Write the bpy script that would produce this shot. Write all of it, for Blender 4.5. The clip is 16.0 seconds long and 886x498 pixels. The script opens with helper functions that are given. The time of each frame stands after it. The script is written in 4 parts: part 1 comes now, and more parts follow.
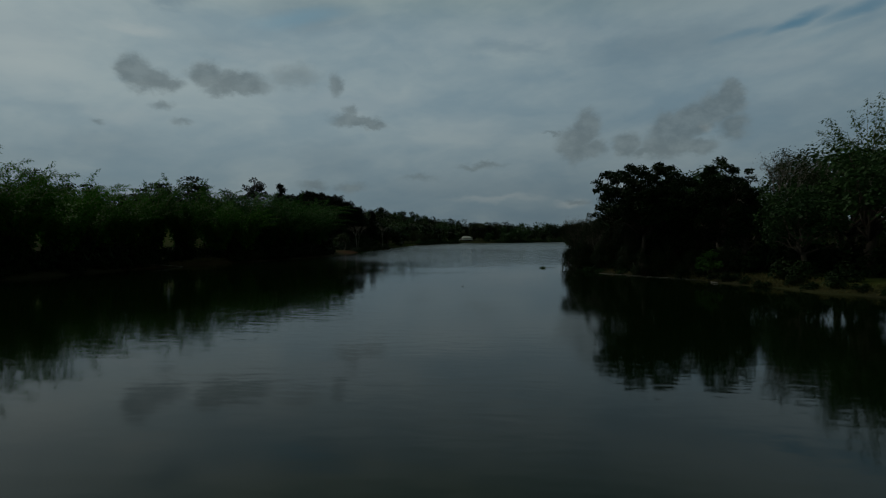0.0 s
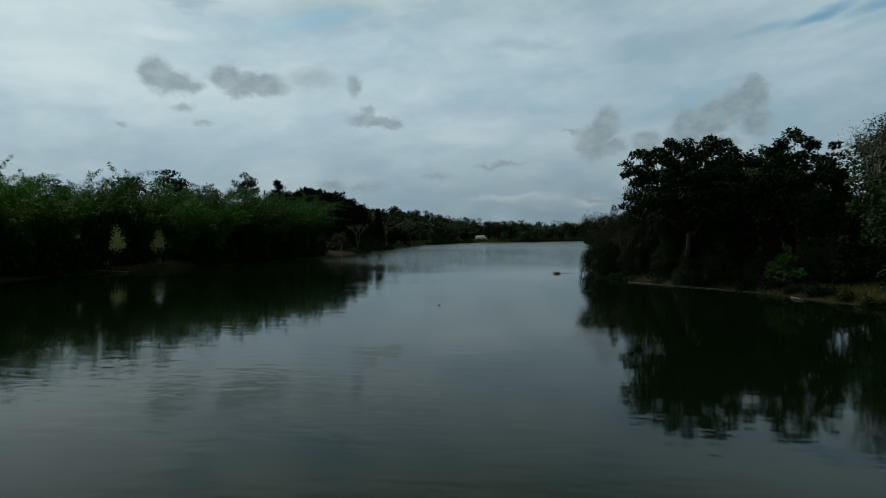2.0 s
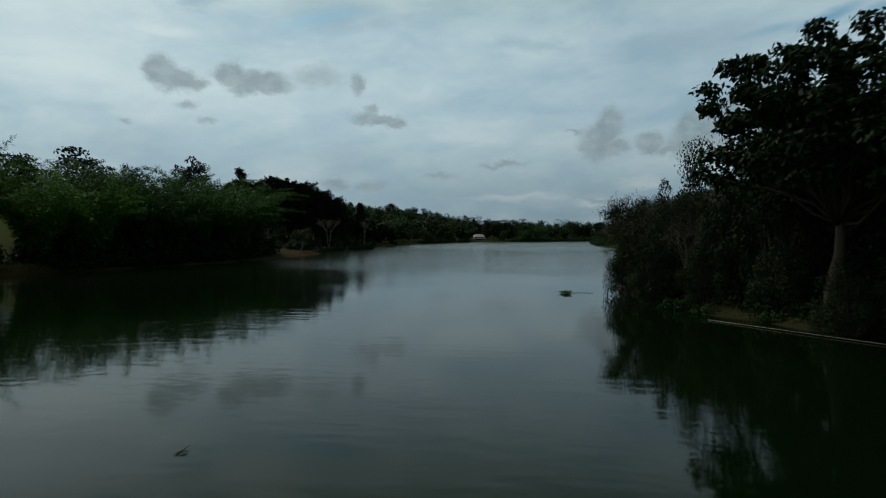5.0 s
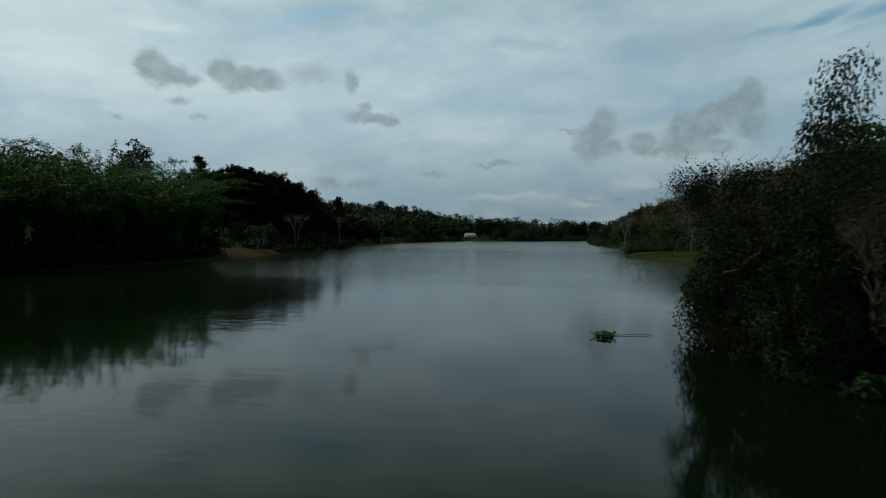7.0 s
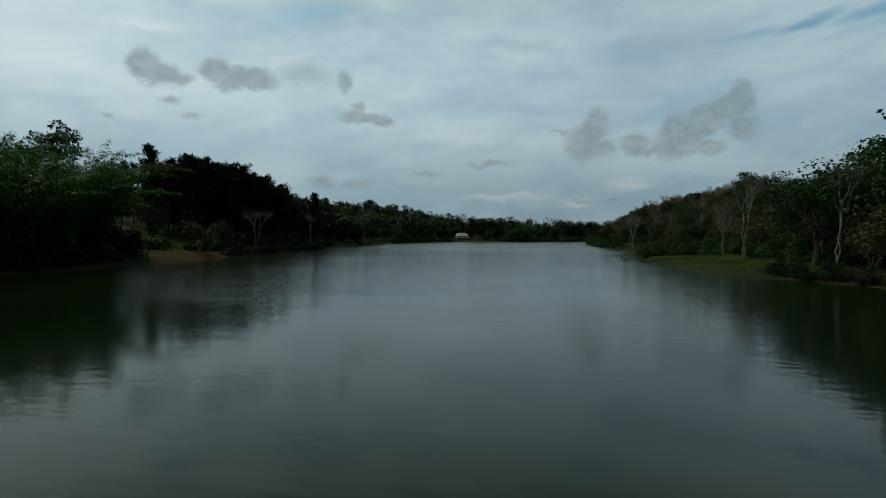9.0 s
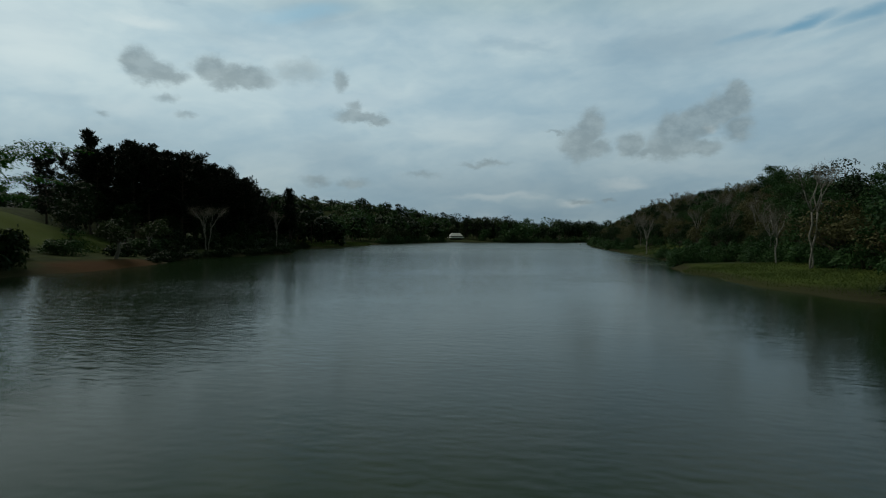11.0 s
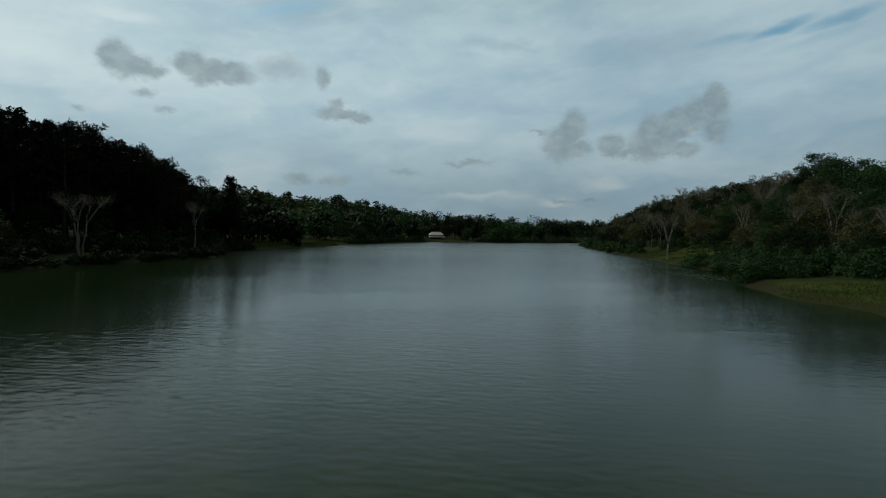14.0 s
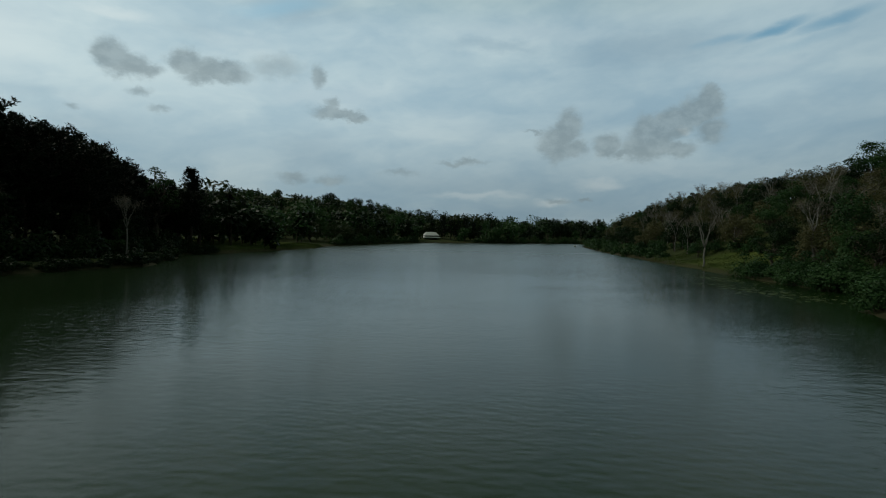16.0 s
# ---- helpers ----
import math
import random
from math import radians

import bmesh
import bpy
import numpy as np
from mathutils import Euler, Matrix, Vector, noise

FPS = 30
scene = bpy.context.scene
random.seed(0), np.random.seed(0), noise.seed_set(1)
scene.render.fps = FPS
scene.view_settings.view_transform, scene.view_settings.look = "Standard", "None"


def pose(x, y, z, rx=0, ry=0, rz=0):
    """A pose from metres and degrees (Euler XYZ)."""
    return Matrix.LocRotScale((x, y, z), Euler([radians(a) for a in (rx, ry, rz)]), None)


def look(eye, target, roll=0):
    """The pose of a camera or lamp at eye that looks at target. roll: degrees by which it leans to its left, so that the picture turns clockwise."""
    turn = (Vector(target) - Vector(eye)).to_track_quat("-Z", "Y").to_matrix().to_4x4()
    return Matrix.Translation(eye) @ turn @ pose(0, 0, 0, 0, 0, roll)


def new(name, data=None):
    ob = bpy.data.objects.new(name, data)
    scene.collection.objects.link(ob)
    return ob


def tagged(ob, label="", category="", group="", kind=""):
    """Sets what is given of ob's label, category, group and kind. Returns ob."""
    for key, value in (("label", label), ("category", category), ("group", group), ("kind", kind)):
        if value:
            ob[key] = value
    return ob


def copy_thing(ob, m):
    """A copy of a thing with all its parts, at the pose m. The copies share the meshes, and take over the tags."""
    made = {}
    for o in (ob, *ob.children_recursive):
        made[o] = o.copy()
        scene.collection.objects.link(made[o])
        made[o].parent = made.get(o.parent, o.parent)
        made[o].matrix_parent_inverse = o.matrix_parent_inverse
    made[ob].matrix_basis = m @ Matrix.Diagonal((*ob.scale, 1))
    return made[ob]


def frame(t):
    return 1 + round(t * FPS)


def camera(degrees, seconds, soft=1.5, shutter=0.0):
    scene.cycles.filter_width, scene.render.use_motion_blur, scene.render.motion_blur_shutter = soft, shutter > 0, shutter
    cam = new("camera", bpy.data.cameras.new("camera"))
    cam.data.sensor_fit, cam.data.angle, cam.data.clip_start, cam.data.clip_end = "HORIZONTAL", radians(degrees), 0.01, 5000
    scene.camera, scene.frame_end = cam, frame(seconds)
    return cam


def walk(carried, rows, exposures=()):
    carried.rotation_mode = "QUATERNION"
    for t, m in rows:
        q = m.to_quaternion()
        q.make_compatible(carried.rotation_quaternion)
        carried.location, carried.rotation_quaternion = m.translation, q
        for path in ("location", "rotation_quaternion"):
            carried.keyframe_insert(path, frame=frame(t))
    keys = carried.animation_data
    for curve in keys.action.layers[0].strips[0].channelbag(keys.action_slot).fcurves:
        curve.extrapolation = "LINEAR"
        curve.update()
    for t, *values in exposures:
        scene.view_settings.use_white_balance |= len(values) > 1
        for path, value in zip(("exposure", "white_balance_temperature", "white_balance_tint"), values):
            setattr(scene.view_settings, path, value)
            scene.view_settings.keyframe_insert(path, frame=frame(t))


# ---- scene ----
cam = camera(76.3, 16.0, soft=1.1, shutter=0.5)
PATH = [
    (0, (0.79, -0.352, 4.156), (0.843, 1.647, 4.114), -0.2),
    (0.5, (1.548, 2.936, 4.185), (1.574, 4.935, 4.142), -0.4),
    (1, (2.407, 6.248, 4.154), (2.427, 8.248, 4.111), -0.3),
    (1.5, (3.312, 9.805, 4.121), (3.317, 11.804, 4.077), -0.3),
    (2, (4.116, 13.479, 4.09), (4.106, 15.479, 4.046), -0.4),
    (2.5, (4.838, 17.23, 4.022), (4.815, 19.23, 3.977), -0.4),
    (3, (5.502, 21.058, 3.994), (5.474, 23.057, 3.948), -0.4),
    (3.5, (6.183, 25.021, 3.932), (6.153, 27.02, 3.886), -0.3),
    (4, (6.846, 29.071, 3.871), (6.817, 31.071, 3.825), -0.2),
    (6.5, (9.903, 49.791, 3.676), (9.904, 51.791, 3.626), 0.5),
    (7, (10.13, 54.099, 3.629), (10.137, 56.098, 3.578), 0.5),
    (7.5, (10.711, 58.244, 3.618), (10.723, 60.244, 3.568), 0.6),
    (8, (11.14, 62.479, 3.624), (11.158, 64.479, 3.574), 0.7),
    (8.5, (11.536, 66.62, 3.607), (11.562, 68.619, 3.556), 0.6),
    (9, (11.884, 70.732, 3.619), (11.915, 72.731, 3.569), 0.6),
    (11.5, (14.127, 91.405, 3.986), (14.176, 93.404, 3.933), 0.8),
    (12, (14.497, 95.495, 3.992), (14.55, 97.493, 3.937), 1.0),
    (12.5, (14.689, 99.522, 3.964), (14.772, 101.519, 3.909), 1.0),
    (13, (14.951, 103.493, 3.976), (15.045, 105.49, 3.92), 1.1),
    (13.5, (15.277, 107.425, 4.005), (15.378, 109.421, 3.949), 1.1),
    (14, (15.729, 111.4, 4.083), (15.839, 113.396, 4.028), 1.1),
    (14.5, (16.023, 115.25, 4.161), (16.135, 117.246, 4.105), 1.1),
    (15, (16.354, 119.108, 4.231), (16.468, 121.104, 4.176), 1.0),
    (15.5, (16.595, 123.045, 4.296), (16.715, 125.04, 4.241), 1.0),
    (16, (16.776, 127.02, 4.367), (16.901, 129.015, 4.311), 1.2),
]
walk(cam, [(t, look(eye, target, roll)) for t, eye, target, roll in PATH],
     exposures=[(0.0, -0.95), (0.2, -0.4), (0.4, 0.0), (16.0, 0.0)])

# ---- world, sun ----
SUN_AZ, SUN_EL = -48.0, 44.0    # behind cloud, ahead and to the left
THIN_EL = 30.0    # where the sheet below it is thinnest


class Nodes:
    """Short hand for node trees."""

    def __init__(self, tree):
        self.tree = tree
        tree.nodes.clear()

    def add(self, kind):
        return self.tree.nodes.new(kind)

    def put(self, socket, value):
        if isinstance(value, bpy.types.NodeSocket):
            self.tree.links.new(value, socket)
        else:
            socket.default_value = value

    def math(self, op, a, b=0.0, clamp=False):
        n = self.add("ShaderNodeMath")
        n.operation, n.use_clamp = op, clamp
        self.put(n.inputs[0], a), self.put(n.inputs[1], b)
        return n.outputs[0]

    def vec(self, op, a, b=(0, 0, 0), out=0):
        n = self.add("ShaderNodeVectorMath")
        n.operation = op
        self.put(n.inputs[0], a), self.put(n.inputs[1], b)
        return n.outputs[out]

    def ramp(self, value, a, b, c=0.0, d=1.0, smooth=True):
        n = self.add("ShaderNodeMapRange")
        n.interpolation_type = "SMOOTHSTEP" if smooth else "LINEAR"
        for s, v in zip(n.inputs, (value, a, b, c, d)):
            self.put(s, v)
        return n.outputs[0]

    def mix(self, f, a, b):
        n = self.add("ShaderNodeMix")
        n.data_type = "RGBA"
        self.put(n.inputs[0], f), self.put(n.inputs[6], a), self.put(n.inputs[7], b)
        return n.outputs[2]

    def noise(self, vector, scale, detail=3.0, rough=0.5, distortion=0.0, color=False):
        n = self.add("ShaderNodeTexNoise")
        if vector is not None:
            self.put(n.inputs["Vector"], vector)
        n.inputs["Scale"].default_value, n.inputs["Detail"].default_value = scale, detail
        n.inputs["Roughness"].default_value, n.inputs["Distortion"].default_value = rough, distortion
        return n.outputs[1 if color else 0]


# clouds: bearing and height in degrees, half width, half height, strength
SCRAPS_LEFT = ((-27.1, 14.7, 1.5, 1.3, 0.9), (-25.7, 13.9, 2.2, 1.1, 0.9), (-24.1, 13.7, 1.2, 0.8, 0.7), (-21.1, 14.8, 1.8, 1.3, 0.9), (-18.5, 14.4, 3.4, 1.1, 0.9), (-20.0, 13.6, 1.8, 0.8, 0.7),
               (-13.1, 15.3, 3.3, 1.5, 0.4), (-9.0, 14.7, 0.9, 1.2, 0.6), (-7.7, 12.4, 0.9, 0.6, 0.6), (-7.2, 11.5, 2.8, 0.7, 0.85), (-5.4, 11.1, 1.6, 0.5, 0.7), (-24.9, 11.9, 1.3, 0.5, 0.5), (-23.2, 10.6, 1.4, 0.4, 0.45), (-29.8, 9.9, 1.0, 0.4, 0.45))
SCRAPS_RIGHT = ((14.7, 9.0, 1.7, 1.7, 0.95), (15.7, 10.5, 1.3, 1.7, 0.95), (16.2, 8.4, 1.4, 0.9, 0.8), (19.4, 8.7, 1.4, 1.2, 0.95), (21.0, 7.9, 1.7, 0.4, 0.6), (23.6, 9.5, 2.1, 2.1, 0.95), (22.9, 8.4, 2.2, 1.2, 0.95),
                (25.5, 10.7, 2.1, 1.6, 0.95), (27.6, 11.7, 1.9, 1.5, 0.95), (28.5, 12.5, 1.2, 1.2, 0.95), (28.7, 9.7, 1.4, 1.3, 0.7), (25.9, 8.2, 1.9, 0.7, 0.8))
SCRAPS_LOW = ((-11.4, 5.2, 1.8, 0.7, 0.6), (-7.8, 5.0, 1.8, 0.7, 0.6), (5.3, 7.2, 3.0, 0.4, 0.6), (12.7, 10.1, 1.4, 0.25, 0.5), (14.9, 3.4, 1.4, 0.35, 0.7), (17.7, 3.4, 0.9, 0.3, 0.7), (-0.9, 5.9, 2.3, 0.5, 0.45))
VEILS = ((-9.7, 7.8, 4.7, 2.3, 0.55), (-29.2, 8.3, 4.8, 2.0, 0.5), (-35.0, 7.3, 3.5, 1.2, 0.3), (23.7, 17.5, 9.1, 1.9, 0.7), (8.5, 17.9, 5.1, 0.8, 0.6), (-11.2, 20.9, 6.1, 1.9, 0.9), (-20.1, 17.4, 3.0, 1.2, 0.4),
         (32.7, 11.1, 6.1, 1.3, 0.35), (2.5, 4.9, 11.5, 1.7, 0.4), (-24.4, 20.6, 3.8, 0.7, 0.9), (-31.9, 11.3, 3.3, 0.7, 0.25))
BRIGHTS = ((-35.4, 15.6, 5.0, 4.2, 0.5), (-27.0, 17.9, 3.4, 0.8, 0.6), (-27.6, 10.9, 2.7, 1.0, 0.3), (-7.8, 13.3, 8.5, 1.5, 0.4), (-16.5, 16.8, 4.2, 1.2, 0.3), (19.0, 4.9, 2.1, 0.8, 0.8), (14.3, 3.4, 1.8, 0.5, 0.9),
           (7.1, 3.7, 5.1, 0.5, 0.6), (4.1, 10.5, 8.0, 1.7, 0.25), (26.5, 9.9, 0.6, 0.5, 1.0), (11.8, 19.2, 8.2, 1.1, 0.3), (31.8, 14.9, 5.0, 1.1, 0.4), (24.4, 6.3, 5.7, 0.9, 0.3))
HOLES = ((33.4, 17.8, 3.0, 0.55, 1.0), (29.4, 17.4, 3.0, 0.45, 0.45), (37.6, 17.9, 3.2, 0.6, 0.8), (-12.3, 20.6, 5.4, 0.9, 0.5), (35.7, 16.5, 3.8, 0.5, 0.25))


def build_world():
    world = bpy.data.worlds.new("sky")
    scene.world = world
    world.use_nodes = True
    n = Nodes(world.node_tree)
    sky = n.add("ShaderNodeTexSky")
    sky.sky_type, sky.sun_disc, sky.sun_elevation, sky.sun_rotation = "NISHITA", False, radians(SUN_EL), radians(SUN_AZ)
    ray = n.add("ShaderNodeTexCoord").outputs["Generated"]
    sep = n.add("ShaderNodeSeparateXYZ")
    n.put(sep.inputs[0], ray)
    x, y, z = sep.outputs
    az = n.math("MULTIPLY", n.math("ARCTAN2", x, y), 57.2958)
    el = n.math("MULTIPLY", n.math("ARCSINE", z), 57.2958)
    both = n.add("ShaderNodeCombineXYZ")
    n.put(both.inputs[0], az), n.put(both.inputs[1], el)
    place = both.outputs[0]

    def jitter(scale, detail, amount, rough=0.6):
        v = n.vec("SCALE", n.vec("SUBTRACT", n.noise(n.vec("MULTIPLY", place, scale), 1.0, detail, rough, color=True), (0.5, 0.5, 0.5)))
        v.node.inputs[3].default_value = amount
        return v

    def patches(at, rows, outer, inner):
        total = None
        for a, e, w, h, k in rows:
            off = n.vec("MULTIPLY", n.vec("SUBTRACT", at, (a, e, 0)), (1 / w, 1 / h, 0))
            one = n.ramp(n.vec("LENGTH", off, out=1), outer, inner, 0.0, k)
            total = one if total is None else n.math("MAXIMUM", total, one)
        return total

    # a cloud layer seen in perspective: streaks narrow towards the horizon and rise to one side
    slant = n.add("ShaderNodeCombineXYZ")
    n.put(slant.inputs[0], az), n.put(slant.inputs[1], n.math("SUBTRACT", el, n.math("MULTIPLY", az, 0.10)))
    flat = n.vec("MULTIPLY", slant.outputs[0], (0.022, 0.080, 1))
    sheet = n.noise(n.vec("ADD", flat, jitter((0.06, 0.12, 1), 4, 0.6)), 2.0, 6, 0.5)
    fine = n.noise(n.vec("MULTIPLY", slant.outputs[0], (0.08, 0.20, 1)), 1.3, 6, 0.55, 0.5)
    thin = n.math("ADD", n.math("MULTIPLY", sheet, 0.7), n.math("MULTIPLY", fine, 0.3))
    # how bright the sheet is: most towards the veiled sun, dim at the horizon
    toward = n.vec("DOT_PRODUCT", ray, tuple(pose(0, 0, 0, THIN_EL, 0, -SUN_AZ).to_3x3() @ Vector((0, 1, 0))), out=1)
    glow = n.ramp(toward, 0.45, 1.0, 0.0, 1.0, False)
    height = n.ramp(el, -1.0, 14.0, 0.0, 1.0)
    shade = n.math("ADD", n.math("MULTIPLY", height, 0.32), n.math("ADD", n.math("MULTIPLY", glow, 0.27), 0.585))
    shade = n.math("MULTIPLY", shade, n.math("MULTIPLY", n.ramp(toward, -0.75, 0.3, 0.22, 1.0), n.ramp(el, 18.0, 42.0, 1.0, 0.38)))
    tone = n.mix(n.ramp(thin, 0.34, 0.66), (0.308, 0.446, 0.53, 1), (0.475, 0.597, 0.635, 1))
    loose = n.vec("ADD", place, jitter((0.14, 0.30, 1), 5, 4.0))
    tone = n.mix(n.math("MULTIPLY", patches(loose, VEILS, 1.25, 0.2), 0.75), tone, (0.265, 0.385, 0.465, 1))
    tone = n.mix(n.math("MULTIPLY", patches(loose, BRIGHTS, 1.3, 0.1), 0.9), tone, (0.56, 0.655, 0.675, 1))
    cover = n.vec("SCALE", tone)
    n.put(cover.node.inputs[3], shade)
    cover = n.mix(n.ramp(az, -35.0, 35.0), n.vec("MULTIPLY", cover, (1.02, 1.0, 0.975)), n.vec("MULTIPLY", cover, (0.965, 1.0, 1.02)))
    cover = n.mix(n.ramp(el, 19.0, 33.0), cover, n.vec("MULTIPLY", cover, (1.0, 1.03, 0.70)))
    # grey scraps of cumulus below the sheet, billowed at their rims
    torn = n.vec("ADD", n.vec("ADD", place, jitter((0.30, 0.40, 1), 5, 1.7)), jitter((0.9, 1.2, 1), 5, 1.1, 0.65))
    billow = n.noise(n.vec("MULTIPLY", place, (0.55, 0.7, 1)), 1.0, 6, 0.62)
    scraps = n.math("MAXIMUM", n.math("MAXIMUM", patches(torn, SCRAPS_LEFT, 1.5, 0.0), patches(torn, SCRAPS_RIGHT, 1.55, 0.1)), patches(torn, SCRAPS_LOW, 1.5, 0.0))
    scraps = n.ramp(n.math("ADD", scraps, n.math("MULTIPLY", n.math("SUBTRACT", billow, 0.5), 0.45)), 0.05, 0.62)
    grey = n.mix(n.ramp(billow, 0.35, 0.68), (0.175, 0.230, 0.250, 1), (0.26, 0.33, 0.35, 1))
    cover = n.mix(n.math("MULTIPLY", scraps, 0.68), cover, grey)
    # blue holes where the sheet tears, drawn out along the streaks
    tilted = n.add("ShaderNodeCombineXYZ")
    n.put(tilted.inputs[0], az)
    rows = [(a, e - 0.2 * a, w, h, k) for a, e, w, h, k in HOLES]
    n.put(tilted.inputs[1], n.math("SUBTRACT", el, n.math("MULTIPLY", az, 0.2)))
    hole = patches(n.vec("ADD", tilted.outputs[0], jitter((0.2, 0.5, 1), 5, 1.3)), rows, 1.3, 0.1)
    blue, white = n.add("ShaderNodeBackground"), n.add("ShaderNodeBackground")
    n.put(blue.inputs[0], n.vec("MULTIPLY", sky.outputs[0], (0.62, 1.0, 0.95)))
    blue.inputs[1].default_value = 0.10
    n.put(white.inputs[0], cover)
    white.inputs[1].default_value = 1.0
    both = n.add("ShaderNodeMixShader")
    n.put(both.inputs[0], n.math("MULTIPLY", hole, 0.8)), n.put(both.inputs[1], white.outputs[0]), n.put(both.inputs[2], blue.outputs[0])
    n.put(n.add("ShaderNodeOutputWorld").inputs[0], both.outputs[0])


build_world()
sun_data = bpy.data.lights.new("sun", "SUN")
sun_data.energy, sun_data.angle, sun_data.color = 1.4, radians(22), (1.0, 0.95, 0.86)
sun = new("sun", sun_data)
sun.matrix_world = look((0, 0, 0), tuple(-(pose(0, 0, 0, SUN_EL, 0, -SUN_AZ).to_3x3() @ Vector((0, 1, 0)))))


# ---- materials ----
def material(name):
    m = bpy.data.materials.new(name)
    m.use_nodes = True
    return m, Nodes(m.node_tree)


def finish(n, shader, bump=None):
    n.put(n.add("ShaderNodeOutputMaterial").inputs[0], shader)


def principled(n, color, rough=0.7, spec=0.3, normal=None, metal=0.0):
    p = n.add("ShaderNodeBsdfPrincipled")
    n.put(p.inputs["Base Color"], color), n.put(p.inputs["Roughness"], rough), n.put(p.inputs["Metallic"], metal)
    p.inputs["Specular IOR Level"].default_value = spec
    if normal is not None:
        n.put(p.inputs["Normal"], normal)
    return p.outputs[0]


def bump(n, height, strength=0.4, distance=0.05):
    b = n.add("ShaderNodeBump")
    b.inputs["Strength"].default_value, b.inputs["Distance"].default_value = strength, distance
    n.put(b.inputs["Height"], height)
    return b.outputs[0]


def foliage(name, dark, light, through_light=0.25, gloss=0.55):
    """Leaves: each leaf its own shade, each tree its own cast, the light coming through a little."""
    m, n = material(name)
    leaf = n.add("ShaderNodeNewGeometry").outputs["Random Per Island"]
    whole = n.add("ShaderNodeObjectInfo").outputs["Random"]
    spot = n.noise(n.add("ShaderNodeTexCoord").outputs["Object"], 0.5, 3)
    f = n.math("ADD", n.math("MULTIPLY", leaf, 0.35), n.math("ADD", n.math("MULTIPLY", whole, 0.40), n.ramp(spot, 0.35, 0.7, 0.0, 0.3)))
    c = n.mix(f, (*dark, 1), (*light, 1))
    t = n.add("ShaderNodeBsdfTranslucent")
    n.put(t.inputs[0], c)
    s = n.add("ShaderNodeMixShader")
    n.put(s.inputs[0], through_light), n.put(s.inputs[1], principled(n, c, gloss, 0.06)), n.put(s.inputs[2], t.outputs[0])
    finish(n, s.outputs[0])
    return m


def bark(name, dark, light, scale=3.0):
    m, n = material(name)
    at = n.add("ShaderNodeTexCoord").outputs["Object"]
    long = n.vec("MULTIPLY", at, (1, 1, 0.2))
    a, b = n.noise(long, scale * 3, 5, 0.65), n.noise(at, scale * 0.4, 3)
    c = n.mix(n.math("ADD", n.math("MULTIPLY", a, 0.7), n.math("MULTIPLY", b, 0.4)), (*dark, 1), (*light, 1))
    finish(n, principled(n, c, 0.85, 0.2, bump(n, a, 0.6, 0.03)))
    return m


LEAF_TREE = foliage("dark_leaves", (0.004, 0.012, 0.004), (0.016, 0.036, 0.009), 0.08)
LEAF_BAMBOO = foliage("bamboo_leaves", (0.007, 0.046, 0.003), (0.075, 0.250, 0.012), 0.25)
LEAF_BAMBOO_DARK = foliage("dark_bamboo_leaves", (0.004, 0.030, 0.004), (0.036, 0.150, 0.012), 0.2)
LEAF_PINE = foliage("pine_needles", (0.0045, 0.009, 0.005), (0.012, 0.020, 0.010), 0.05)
LEAF_VINE = foliage("vine_leaves", (0.005, 0.014, 0.006), (0.028, 0.044, 0.016), 0.12)
LEAF_WOOD = foliage("woodland_leaves", (0.009, 0.030, 0.010), (0.046, 0.094, 0.028), 0.15)
LEAF_OLIVE = foliage("olive_leaves", (0.014, 0.028, 0.009), (0.046, 0.064, 0.020), 0.13)
LEAF_BRIGHT = foliage("bright_leaves", (0.045, 0.09, 0.022), (0.12, 0.19, 0.04), 0.35)
LEAF_BROWN = foliage("brownish_leaves", (0.036, 0.042, 0.016), (0.115, 0.104, 0.046), 0.12)
TWIG_DRY = foliage("dry_twigs", (0.085, 0.072, 0.055), (0.17, 0.15, 0.12), 0.05, 0.8)
LEAF_FERN = foliage("fresh_leaves", (0.028, 0.075, 0.015), (0.11, 0.21, 0.045), 0.28)
GRASS = foliage("long_grass", (0.036, 0.060, 0.014), (0.088, 0.118, 0.034), 0.25)
GRASS_DRY = foliage("dry_grass", (0.075, 0.07, 0.025), (0.16, 0.14, 0.055), 0.15)
BARK = bark("brown_bark", (0.03, 0.024, 0.018), (0.10, 0.08, 0.06))
BARK_PALE = bark("pale_bark", (0.11, 0.10, 0.085), (0.27, 0.25, 0.22))
CULM = bark("bamboo_culm", (0.08, 0.09, 0.03), (0.20, 0.19, 0.08), 1.5)
DRIFTWOOD = bark("bleached_wood", (0.11, 0.105, 0.09), (0.26, 0.245, 0.215))


